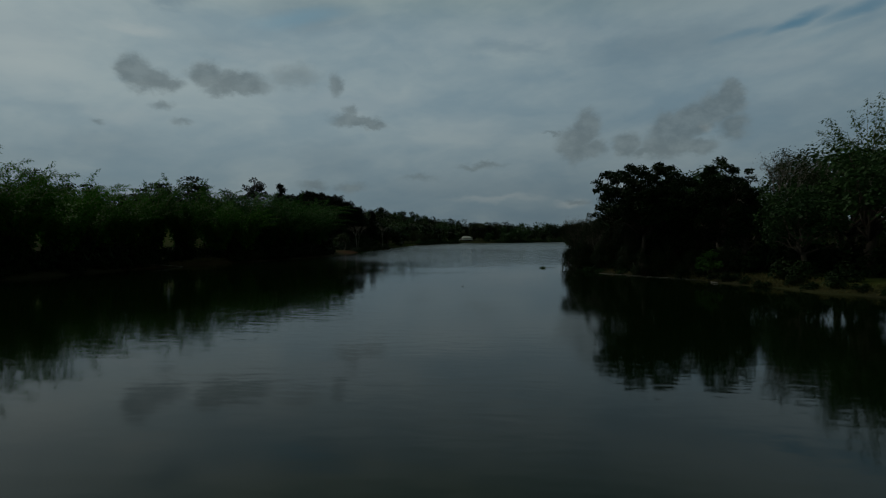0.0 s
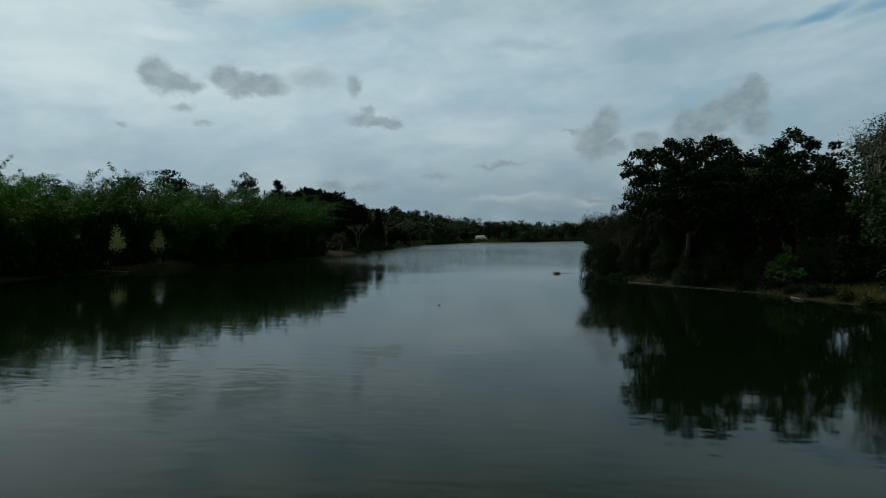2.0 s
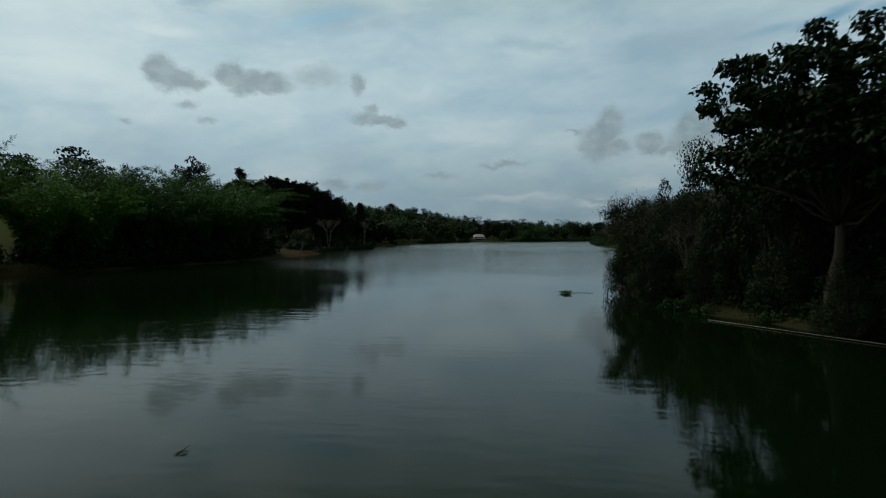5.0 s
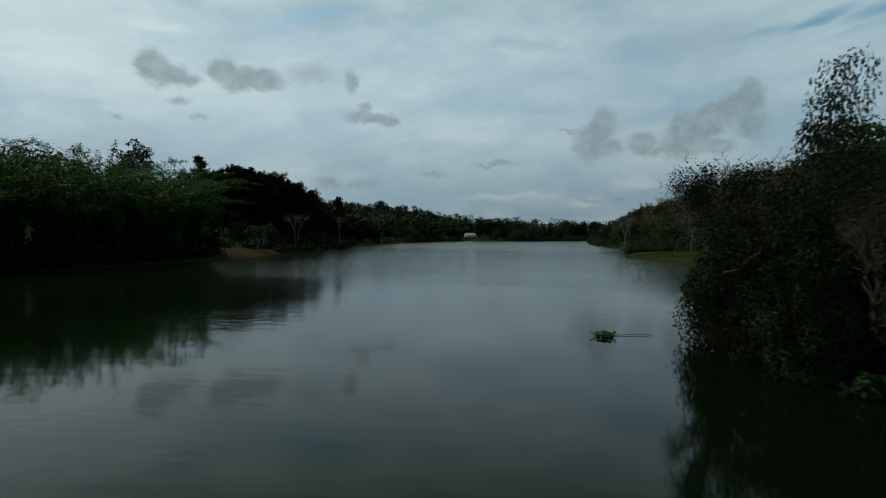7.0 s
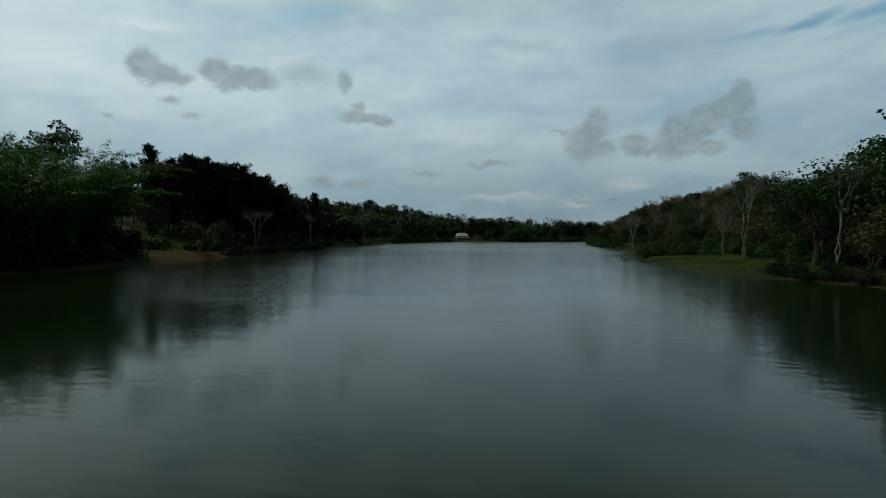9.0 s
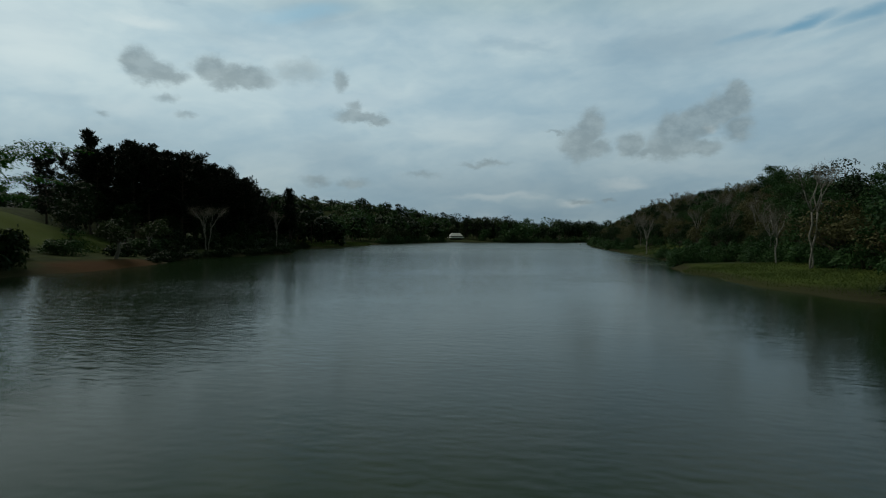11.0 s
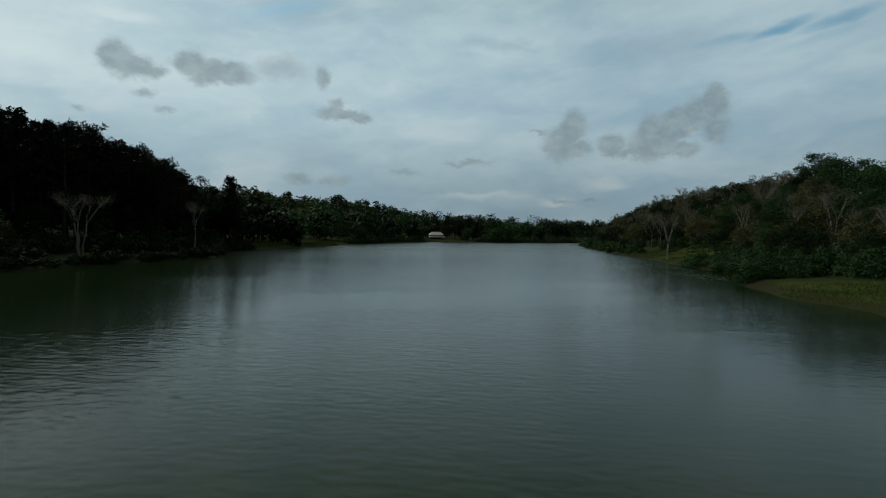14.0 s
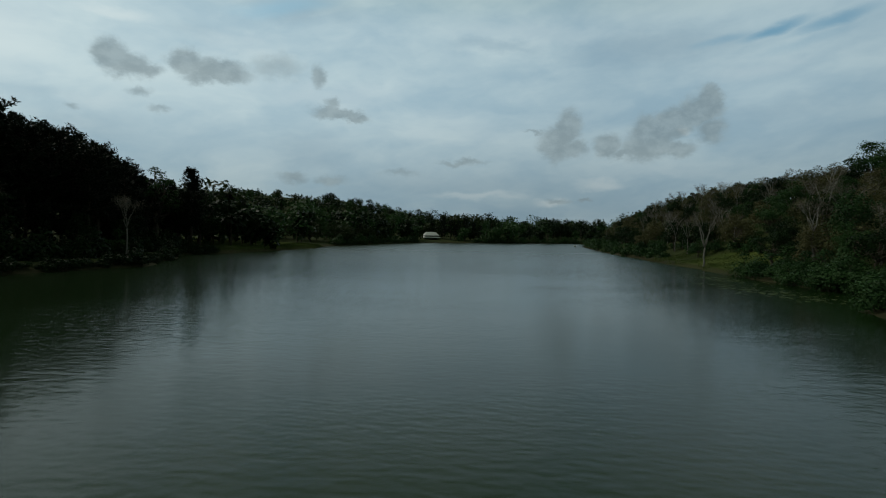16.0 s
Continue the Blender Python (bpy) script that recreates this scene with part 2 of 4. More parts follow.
def ground_material():
    m, n = material("ground_grass_and_soil")
    at = n.add("ShaderNodeNewGeometry").outputs["Position"]
    big, mid, small = n.noise(at, 0.06, 4), n.noise(at, 0.5, 4), n.noise(at, 5.0, 5, 0.7)
    c = n.mix(n.ramp(mid, 0.3, 0.7), (0.018, 0.026, 0.009, 1), (0.04, 0.05, 0.016, 1))
    meadow = n.mix(n.ramp(big, 0.45, 0.65), (0.055, 0.085, 0.014, 1), (0.085, 0.11, 0.022, 1))
    open_land = None
    for x, y, r in ((-72, 108, 34), (-15, 262, 28), (46, 141, 17), (60, 206, 13), (30, 42, 6), (-42, 164, 15)):
        one = n.ramp(n.vec("DISTANCE", n.vec("MULTIPLY", at, (1, 1, 0)), (x, y, 0), out=1), r, r * 0.6)
        open_land = one if open_land is None else n.math("MAXIMUM", open_land, one)
    c = n.mix(open_land, c, n.mix(n.math("MULTIPLY", mid, 0.6), meadow, (0.06, 0.07, 0.02, 1)))
    sep = n.add("ShaderNodeSeparateXYZ")
    n.put(sep.inputs[0], at)
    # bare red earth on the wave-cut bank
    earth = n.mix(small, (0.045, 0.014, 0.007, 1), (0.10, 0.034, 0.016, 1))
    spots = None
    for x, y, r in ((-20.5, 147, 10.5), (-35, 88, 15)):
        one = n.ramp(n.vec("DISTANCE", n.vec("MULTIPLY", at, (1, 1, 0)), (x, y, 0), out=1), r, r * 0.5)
        # the strip below the bamboo gets dark mud mixed in to paint its shade
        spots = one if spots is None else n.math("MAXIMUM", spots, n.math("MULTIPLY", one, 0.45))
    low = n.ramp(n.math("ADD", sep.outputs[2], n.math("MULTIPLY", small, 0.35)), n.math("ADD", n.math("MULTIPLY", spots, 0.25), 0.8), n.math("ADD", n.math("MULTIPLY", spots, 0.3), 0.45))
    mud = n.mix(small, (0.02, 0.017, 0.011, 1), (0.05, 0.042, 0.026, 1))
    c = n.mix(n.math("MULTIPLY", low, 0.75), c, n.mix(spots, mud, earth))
    c = n.mix(n.math("MULTIPLY", small, 0.35), c, (0.03, 0.035, 0.015, 1))
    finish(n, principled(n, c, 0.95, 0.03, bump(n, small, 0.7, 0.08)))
    return m


def water_material():
    """Murky lake water, with short wind ripples that come in patches."""
    m, n = material("lake_water")
    at = n.add("ShaderNodeNewGeometry").outputs["Position"]
    sep = n.add("ShaderNodeSeparateXYZ")
    n.put(sep.inputs[0], at)
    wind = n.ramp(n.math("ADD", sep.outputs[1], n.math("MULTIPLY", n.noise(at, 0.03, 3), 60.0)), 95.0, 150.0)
    drift = n.add("ShaderNodeCombineXYZ")
    n.put(drift.inputs[0], n.math("MULTIPLY", sep.outputs[0], 0.42))
    n.put(drift.inputs[1], n.math("ADD", sep.outputs[1], n.math("MULTIPLY", sep.outputs[0], 0.16)))
    ripple = n.noise(drift.outputs[0], 2.0, 2, 0.5, 0.3)
    fine = n.noise(drift.outputs[0], 4.6, 2, 0.5, 0.3)
    swell = n.noise(n.vec("MULTIPLY", at, (0.3, 1.0, 1)), 0.5, 2, 0.5)
    patch = n.ramp(n.noise(n.vec("MULTIPLY", at, (0.5, 1.0, 1)), 0.06, 4), 0.42, 0.62, 0.18, 1.0)
    near_bank = n.ramp(sep.outputs[0], 8.0, -8.0, 0.45, 1.0)
    bay = n.math("MULTIPLY", n.ramp(sep.outputs[0], 12.0, -5.0), n.math("MULTIPLY", n.ramp(sep.outputs[1], 86.0, 108.0), n.ramp(sep.outputs[1], 185.0, 140.0)))
    chop = n.math("ADD", n.math("MULTIPLY", n.math("MULTIPLY", patch, near_bank), n.math("ADD", n.math("MULTIPLY", wind, 0.012), 0.016)), n.math("MULTIPLY", bay, 0.022))
    h = n.math("ADD", n.math("MULTIPLY", ripple, chop),
               n.math("ADD", n.math("MULTIPLY", swell, 0.006), n.math("MULTIPLY", fine, n.math("ADD", n.math("MULTIPLY", bay, 0.013), n.math("MULTIPLY", n.math("ADD", patch, 0.35), n.math("ADD", n.math("MULTIPLY", wind, 0.0105), 0.0016))))))
    b = n.add("ShaderNodeBump")
    b.inputs["Strength"].default_value, b.inputs["Distance"].default_value = 1.0, 1.0
    n.put(b.inputs["Height"], h)
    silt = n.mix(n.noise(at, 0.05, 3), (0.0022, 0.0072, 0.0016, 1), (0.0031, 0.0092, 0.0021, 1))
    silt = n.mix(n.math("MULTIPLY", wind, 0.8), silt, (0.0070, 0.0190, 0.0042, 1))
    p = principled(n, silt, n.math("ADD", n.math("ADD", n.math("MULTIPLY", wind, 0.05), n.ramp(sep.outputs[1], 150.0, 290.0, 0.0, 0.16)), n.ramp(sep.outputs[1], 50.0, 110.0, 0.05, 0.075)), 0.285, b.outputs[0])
    p.node.inputs["Specular Tint"].default_value = (0.92, 1.0, 0.82, 1)
    p.node.inputs["IOR"].default_value = 1.333
    finish(n, p)
    return m


def plain(name, a, b, rough=0.6, scale=4.0, metal=0.0):
    m, n = material(name)
    at = n.add("ShaderNodeTexCoord").outputs["Object"]
    g = n.noise(at, scale, 5, 0.6)
    finish(n, principled(n, n.mix(g, (*a, 1), (*b, 1)), rough, 0.4, bump(n, g, 0.2, 0.01), metal))
    return m


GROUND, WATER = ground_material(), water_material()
ROOF_WHITE = plain("white_roof_sheet", (0.4, 0.4, 0.39), (0.55, 0.55, 0.53), 0.6, 2.0)
TIMBER = plain("dark_timber", (0.05, 0.035, 0.025), (0.10, 0.075, 0.05), 0.7)
PAINT_WHITE = plain("white_paint", (0.6, 0.6, 0.58), (0.8, 0.8, 0.78), 0.5)
STEEL = plain("galvanised_steel", (0.3, 0.3, 0.3), (0.45, 0.45, 0.45), 0.5, 4.0, 0.7)


# ---- geometry helpers ----
class Soup:
    """Vertices and faces gathered for one mesh."""

    def __init__(self):
        self.v, self.f, self.count = [], [], 0

    def add(self, verts, faces):
        self.v.append(np.asarray(verts, float))
        self.f.extend([tuple(i + self.count for i in f) for f in faces])
        self.count += len(verts)

    def tube(self, path, radii, sides=6):
        path = np.asarray(path, float)
        rings = []
        for i, p in enumerate(path):
            along = path[min(i + 1, len(path) - 1)] - path[max(i - 1, 0)]
            along /= np.linalg.norm(along) + 1e-9
            side = np.cross(along, (0.3, 0.9, 0.1) if abs(along[2]) > 0.8 else (0, 0, 1))
            side /= np.linalg.norm(side) + 1e-9
            up = np.cross(side, along)
            a = np.arange(sides) * 2 * math.pi / sides
            rings.append(p + radii[i] * (np.outer(np.cos(a), side) + np.outer(np.sin(a), up)))
        faces = [(k * sides + j, k * sides + (j + 1) % sides, (k + 1) * sides + (j + 1) % sides, (k + 1) * sides + j)
                 for k in range(len(path) - 1) for j in range(sides)]
        faces.append(tuple(range((len(path) - 1) * sides, len(path) * sides)))
        faces.append(tuple(reversed(range(sides))))
        self.add(np.concatenate(rings), faces)

    def box(self, lo, hi):
        (a, b, c), (d, e, f) = lo, hi
        self.add([(a, b, c), (d, b, c), (d, e, c), (a, e, c), (a, b, f), (d, b, f), (d, e, f), (a, e, f)],
                 [(3, 2, 1, 0), (4, 5, 6, 7), (0, 1, 5, 4), (1, 2, 6, 5), (2, 3, 7, 6), (3, 0, 4, 7)])

    def leaves(self, points, along, facing, length, width):
        """Kite-shaped leaves: a point, the way each one grows and the way it faces."""
        along = along / (np.linalg.norm(along, axis=1, keepdims=True) + 1e-9)
        side = np.cross(along, facing)
        side /= np.linalg.norm(side, axis=1, keepdims=True) + 1e-9
        length, width = np.reshape(length, (-1, 1)), np.reshape(width, (-1, 1))
        q = np.stack([points, points + along * length * 0.55 + side * width, points + along * length, points + along * length * 0.55 - side * width], 1)
        n = len(points)
        self.add(q.reshape(-1, 3), np.arange(n * 4).reshape(n, 4).tolist())

    def mesh(self, name, mat, smooth=False):
        me = bpy.data.meshes.new(name)
        me.from_pydata(np.concatenate(self.v).tolist(), [], self.f)
        me.materials.append(mat)
        if smooth:
            me.polygons.foreach_set("use_smooth", [True] * len(me.polygons))
        me.update()
        return me


def part(name, soup, mat, parent, label="", smooth=False):
    ob = new(name, soup.mesh(name, mat, smooth) if isinstance(soup, Soup) else soup)
    ob.parent = parent
    return tagged(ob, label)


def unit(rng, n, up=0.0):
    d = rng.normal(size=(n, 3)) + (0, 0, up)
    return d / np.linalg.norm(d, axis=1, keepdims=True)


def clump(soup, rng, centre, radii, n, size, droop=0.3, hollow=0.7, up=0.35):
    """A clump of leaves round a centre, laid over one another and turned outwards to the light, as foliage grows."""
    d = unit(rng, n, up)
    r = rng.uniform(hollow, 1.0, (n, 1)) ** 0.6 * (1 + 0.13 * rng.normal(size=(n, 1)))
    p = np.asarray(centre) + d * r * np.asarray(radii)
    face = d + 0.38 * rng.normal(size=(n, 3)) + (0, 0, 0.25)
    along = np.cross(face, rng.normal(size=(n, 3))) + d * 0.35 - (0, 0, droop)
    soup.leaves(p, along, face, size * rng.uniform(0.6, 1.4, n), size * rng.uniform(0.22, 0.42, n))


def limb(rng, a, b, bend=0.12, steps=5):
    a, b = np.asarray(a, float), np.asarray(b, float)
    s = np.linspace(0, 1, steps)[:, None]
    return a + (b - a) * s + rng.normal(size=(steps, 3)) * bend * np.linalg.norm(b - a) * np.sin(s * math.pi) * 0.6


# ---- kinds of plants ----
def thing(name, label, category, group=""):
    return tagged(new(name), label, category, group)


def broad_tree(name, label, seed, height, spread, clumps, per, size, leaf, wood=BARK, base=0.35, flat=0.5, category="tree"):
    """Trunk, limbs that reach every clump, and the crown."""
    rng = np.random.default_rng(seed)
    ob = thing(name, label, category)
    trunk, crown = Soup(), Soup()
    fork = np.array([rng.normal() * 0.3, rng.normal() * 0.3, height * base])
    r0 = 0.022 * height + 0.05
    trunk.tube(limb(rng, (0, 0, -0.6), fork, 0.06, 6), np.linspace(r0 * 1.5, r0 * 0.8, 6), 8)
    for i in range(clumps):
        a = rng.uniform(0, 2 * math.pi)
        k = math.sqrt(rng.uniform(0.0, 1.0))
        top = height * (1 - 0.42 * k ** 2.2)
        z = top - rng.uniform(0.0, 1.0) ** 1.6 * (top - height * base) * 0.85
        rad = spread * k * (0.65 + 0.35 * (z / height))
        c = np.array([math.cos(a) * rad, math.sin(a) * rad, z - 0.06 * height])
        size_c = spread * rng.uniform(*((0.15, 0.27) if clumps > 60 else (0.22, 0.40)))
        clump(crown, rng, c, (size_c, size_c, size_c * flat), per, size)
        if i % 2 == 0:
            start = fork * rng.uniform(0.75, 1.0)
            trunk.tube(limb(rng, start, c, 0.14, 5), np.linspace(r0 * 0.5, r0 * 0.08, 5), 5)
    part("trunk", trunk, wood, ob, smooth=True)
    part("crown", crown, leaf, ob)
    return ob


def umbrella_tree(name, label, seed, height, spread, clumps, dome, thick, base):
    """A wide, flat-bottomed crown of many tight bunches of leaves on rising limbs."""
    rng = np.random.default_rng(seed)
    ob = thing(name, label, "tree")
    trunk, crown, limbs = Soup(), Soup(), []
    r0 = 0.017 * height
    fork = np.array([0.2, 0.1, height * base])
    trunk.tube(limb(rng, (0, 0, -0.6), fork, 0.05, 6), np.linspace(r0 * 1.4, r0 * 0.8, 6), 8)
    outer = []
    for i in range(clumps):
        a, k = rng.uniform(0, 2 * math.pi), math.sqrt(rng.uniform(0, 1.0))
        lift = rng.uniform(0, 1) ** 1.4
        z = height * (1 - dome * k ** 2.4) - thick * lift - 0.4
        c = np.array([math.cos(a) * spread * k, math.sin(a) * spread * k, z + rng.normal() * 0.3])
        if lift < 0.45 and any(np.linalg.norm(c - o) < 1.05 for o in outer):
            continue
        if lift < 0.45:
            outer.append(c)
        r = rng.uniform(0.36, 0.7) * (1.0 if lift < 0.4 else 1.35)
        clump(crown, rng, c, (r, r, r * 0.6), 130 if lift < 0.45 else 90, 0.27, 0.3, 0.3, 0.3)
        if i % 5 == 0:
            start = fork * rng.uniform(0.8, 1.0)
            one = Soup()
            one.tube(limb(rng, start, c, 0.10, 5), np.linspace(r0 * 0.42, r0 * 0.07, 5), 5)
            limbs.append(one)
    stem = part("trunk", trunk, BARK, ob, smooth=True)
    for one in limbs:
        part("limb", one, BARK, stem, smooth=True)
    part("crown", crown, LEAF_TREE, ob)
    return ob


def bare_tree(name, label, seed, height, spread, wood=BARK_PALE, twigs=900, stems=2, leaf=None, fine=1.0):
    """Pale forked stems and a haze of fine twigs."""
    rng = np.random.default_rng(seed)
    ob = thing(name, label, "tree")
    trunk, haze = Soup(), Soup()
    ends = []

    def grow(p, d, length, r, depth):
        q = p + d * length
        trunk.tube(limb(rng, p, q, 0.10, 4), np.linspace(r, r * 0.62, 4), 5)
        ends.append((q, d))
        if depth:
            for _ in range(2 if depth < 3 else rng.integers(2, 4)):
                e = d * 0.9 + rng.normal(size=3) * (0.50, 0.50, 0.22) + (0, 0, 0.30)
                grow(q, e / np.linalg.norm(e), length * rng.uniform(0.62, 0.82), r * 0.6, depth - 1)

    for _ in range(stems):
        d = np.array([rng.normal() * 0.14, rng.normal() * 0.14, 1.0])
        grow(np.array([rng.normal() * 0.25, rng.normal() * 0.25, -0.4]), d / np.linalg.norm(d), height * 0.36, 0.0135 * height, 4)
    pts = np.array([e[0] for e in ends[len(ends) // 4:]])
    pick = rng.integers(0, len(pts), twigs)
    d = unit(rng, twigs, 0.5)
    haze.leaves(pts[pick] + rng.normal(size=(twigs, 3)) * (0.25 if fine == 1.0 else 0.16), d, unit(rng, twigs), rng.uniform(0.25, 0.7, twigs) * height / 8 if leaf is None else fine * rng.uniform(0.10, 0.26, twigs), 0.014 * height / 8 * np.ones(twigs) if leaf is None else fine * rng.uniform(0.03, 0.06, twigs))
    part("trunk", trunk, wood, ob, smooth=True)
    part("twig_haze" if leaf is None else "crown", haze, TWIG_DRY if leaf is None else leaf, ob)
    return ob


def pale_tree(name, label, seed, height, spread, stems, fork, thick=1.0):
    """Slim pale stems that fork high up and carry a flat, fine-twigged crown."""
    rng = np.random.default_rng(seed)
    ob = thing(name, label, "tree")
    trunk, haze = Soup(), Soup()
    tips = []
    for i in range(stems):
        a = 2 * math.pi * i / stems + rng.uniform(0, 1)
        out = np.array([math.cos(a), math.sin(a), 0])
        foot = out * 0.12 * (stems > 1) + (0, 0, -0.4)
        knot = out * spread * (0.22 if stems > 1 else 0.04) + (0, 0, height * fork)
        r = 0.0105 * height * thick
        trunk.tube(limb(rng, foot, knot, 0.03, 6), np.linspace(r, r * 0.75, 6), 6)
        for j in range(3 if stems > 1 else 4):
            b = a + rng.normal() * 0.9 if stems > 1 else 2 * math.pi * j / 4 + rng.normal() * 0.6
            reach = spread * rng.uniform(0.45, 0.8)
            mid = knot + np.array([math.cos(b) * reach * 0.55, math.sin(b) * reach * 0.55, height * (1 - fork) * rng.uniform(0.45, 0.65)])
            trunk.tube(limb(rng, knot, mid, 0.08, 4), np.linspace(r * 0.62, r * 0.38, 4), 5)
            for _ in range(4):
                c = b + rng.normal() * 0.7
                tip = mid + np.array([math.cos(c) * reach * 0.6, math.sin(c) * reach * 0.6, height * (1 - fork) * rng.uniform(0.2, 0.42)])
                trunk.tube(limb(rng, mid, tip, 0.10, 4), np.linspace(r * 0.34, r * 0.12, 4), 4)
                tips.extend([tip, (tip + mid) / 2, tip])
    tips = np.array(tips)
    n = len(tips) * 15
    at = tips[rng.integers(0, len(tips), n)] + rng.normal(size=(n, 3)) * (0.28, 0.28, 0.16) * height / 8
    haze.leaves(at, unit(rng, n, 0.5), unit(rng, n), rng.uniform(0.2, 0.55, n), np.full(n, 0.013))
    part("trunk", trunk, BARK_PALE, ob, smooth=True)
    tagged(part("twig_haze", haze, TWIG_DRY, ob), kind="stuff")
    return ob


def bamboo(name, label, seed, height, culms, per, lean=0.5, leaf=LEAF_BAMBOO, size=0.55):
    """A clump of culms that rise together, arch outwards and nod at the tip."""
    rng = np.random.default_rng(seed)
    ob = thing(name, label, "bamboo")
    stems, crown = Soup(), Soup()
    for _ in range(culms):
        a = rng.uniform(0, 2 * math.pi)
        out = np.array([math.cos(a), math.sin(a), 0])
        root = out * rng.uniform(0, 1.1) + (0, 0, -0.4)
        h, k = height * rng.uniform(0.62, 0.96) * (1.17 if rng.uniform() < 0.22 else 1.0), lean * rng.uniform(0.25, 1.1)
        s = np.linspace(0, 1, 9)[:, None]
        path = root + out * (k * h * s ** 2.3 * 0.75) + np.array([0, 0, 1]) * h * (s - 0.30 * k * s ** 5)
        path += rng.normal(size=3) * 0.25 * s
        stems.tube(path, np.linspace(0.05, 0.008, 9), 4)
        t = rng.uniform(0.0, 1.0, per) ** 0.6 * 0.87 + 0.13
        i = np.minimum((t * 8).astype(int), 7)
        p = path[i] + (path[i + 1] - path[i]) * (t * 8 - i)[:, None]
        d = unit(rng, per, 0.0)
        reach = (0.25 + 0.9 * np.sin(np.clip((t - 0.1) / 0.9, 0, 1) * math.pi)) * rng.uniform(0.1, 1.0, per)
        p = p + d * reach[:, None] * (1, 1, 0.6)
        along = d * 0.7 + out * 0.35 - np.array([0, 0, 0.75]) + rng.normal(size=(per, 3)) * 0.25
        face = unit(rng, per, 0.3) + d * 0.5 + np.outer(np.clip(t - 0.35, 0, 0.5) * 4, (0, 0, 1))
        crown.leaves(p, along * (1, 1, 0.55), face, size * rng.uniform(0.6, 1.3, per) * (1.3 - 0.72 * t), size * rng.uniform(0.15, 0.28, per) * (1.35 - 0.9 * t))
    tagged(part("culm", stems, CULM, ob), kind="stuff")
    part("crown", crown, leaf, ob)
    return ob


def pine(name, label, seed, height, spread, whorls=22, bare=0.22, tufts=7, ragged=0.25):
    """A straight trunk with tiers of branches that carry tufts of needles."""
    rng = np.random.default_rng(seed)
    ob = thing(name, label, "tree")
    trunk, crown = Soup(), Soup()
    trunk.tube(limb(rng, (0, 0, -0.6), (0, 0, height), 0.01, 8), np.linspace(0.016 * height, 0.02, 8), 7)
    for w in range(whorls):
        s = (w + rng.uniform(0, 0.8)) / whorls
        z = height * (bare + (1 - bare) * s)
        for b in range(rng.integers(3, 6)):
            a = rng.uniform(0, 2 * math.pi)
            length = spread * (1.06 - s) ** 0.5 * rng.uniform(1 - ragged * 1.6, 1.15) * min(1.0, 0.55 + 2.5 * s)
            d = np.array([math.cos(a), math.sin(a), 0.12 + 0.5 * s])
            tip = np.array([0, 0, z]) + d * length
            trunk.tube(limb(rng, (0, 0, z), tip, 0.05, 3), (0.06, 0.04, 0.015), 4)
            for t in np.linspace(0.30, 1.0, tufts):
                c = np.array([0, 0, z]) + d * length * t + rng.normal(size=3) * 0.22
                n = 8
                along = unit(rng, n, 0.6) + d * 0.3
                crown.leaves(c + rng.normal(size=(n, 3)) * 0.12, along, unit(rng, n), rng.uniform(0.4, 0.85, n), rng.uniform(0.06, 0.12, n))
    part("trunk", trunk, BARK, ob, smooth=True)
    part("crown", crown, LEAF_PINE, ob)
    return ob


def bush(name, label, seed, radius, height, clumps, per, size, leaf, category="bush"):
    """A low mass of leaves down to the ground, on short stems."""
    rng = np.random.default_rng(seed)
    ob = thing(name, label, category)
    stems, crown = Soup(), Soup()
    for i in range(clumps):
        a, k = rng.uniform(0, 2 * math.pi), math.sqrt(rng.uniform(0, 1))
        z = height * (1 - 0.75 * k ** 2) * rng.uniform(0.15, 1.0) * 0.85
        c = np.array([math.cos(a) * radius * k * 0.8, math.sin(a) * radius * k * 0.8, z])
        r = radius * rng.uniform(0.24, 0.42) * (0.75 if clumps > 50 else 1.0)
        clump(crown, rng, c, (r, r, r * 0.75), per, size, 0.4)
        stems.tube(limb(rng, (c[0] * 0.3, c[1] * 0.3, -0.3), c, 0.15, 4), np.linspace(0.05, 0.012, 4), 4)
    tagged(part("stem", stems, BARK, ob), kind="stuff")
    part("crown", crown, leaf, ob)
    return ob


# ---- the lake and its shores ----
SHORE_LEFT = [(-25, -160), (-44, -60), (-46, 0), (-44, 30), (-42, 55), (-39, 72), (-36, 82), (-33, 89), (-30.5, 95), (-27, 104), (-23.5, 114), (-20.5, 124), (-21, 132),
              (-19.5, 139), (-18.2, 147), (-19, 155.5), (-21.5, 164), (-19, 176), (-12.8, 191), (-14.5, 203), (-20, 219), (-16, 227), (-11, 246), (-6.5, 267), (-6, 284),
              (3, 318), (14, 348), (22, 368)]
SHORE_RIGHT = [(50, 388), (76, 408), (108, 432), (128, 425), (118, 395), (88, 354), (73, 290), (62, 230), (58.5, 206), (55.5, 190), (54, 178), (53.5, 168), (51, 163.5), (45.2, 160),
               (42.2, 150), (41.3, 138), (41.1, 130), (41.4, 123), (45, 114), (43, 104), (33, 90), (24, 81.2), (21, 77), (19.6, 74), (19.3, 70), (21.2, 64.2), (25.2, 56), (27.2, 48), (29, 40), (36, 30), (44, 0), (48, -60), (30, -160)]
LAKE = np.array(SHORE_LEFT + SHORE_RIGHT, float)
LAKE_TO = np.roll(LAKE, -1, 0)


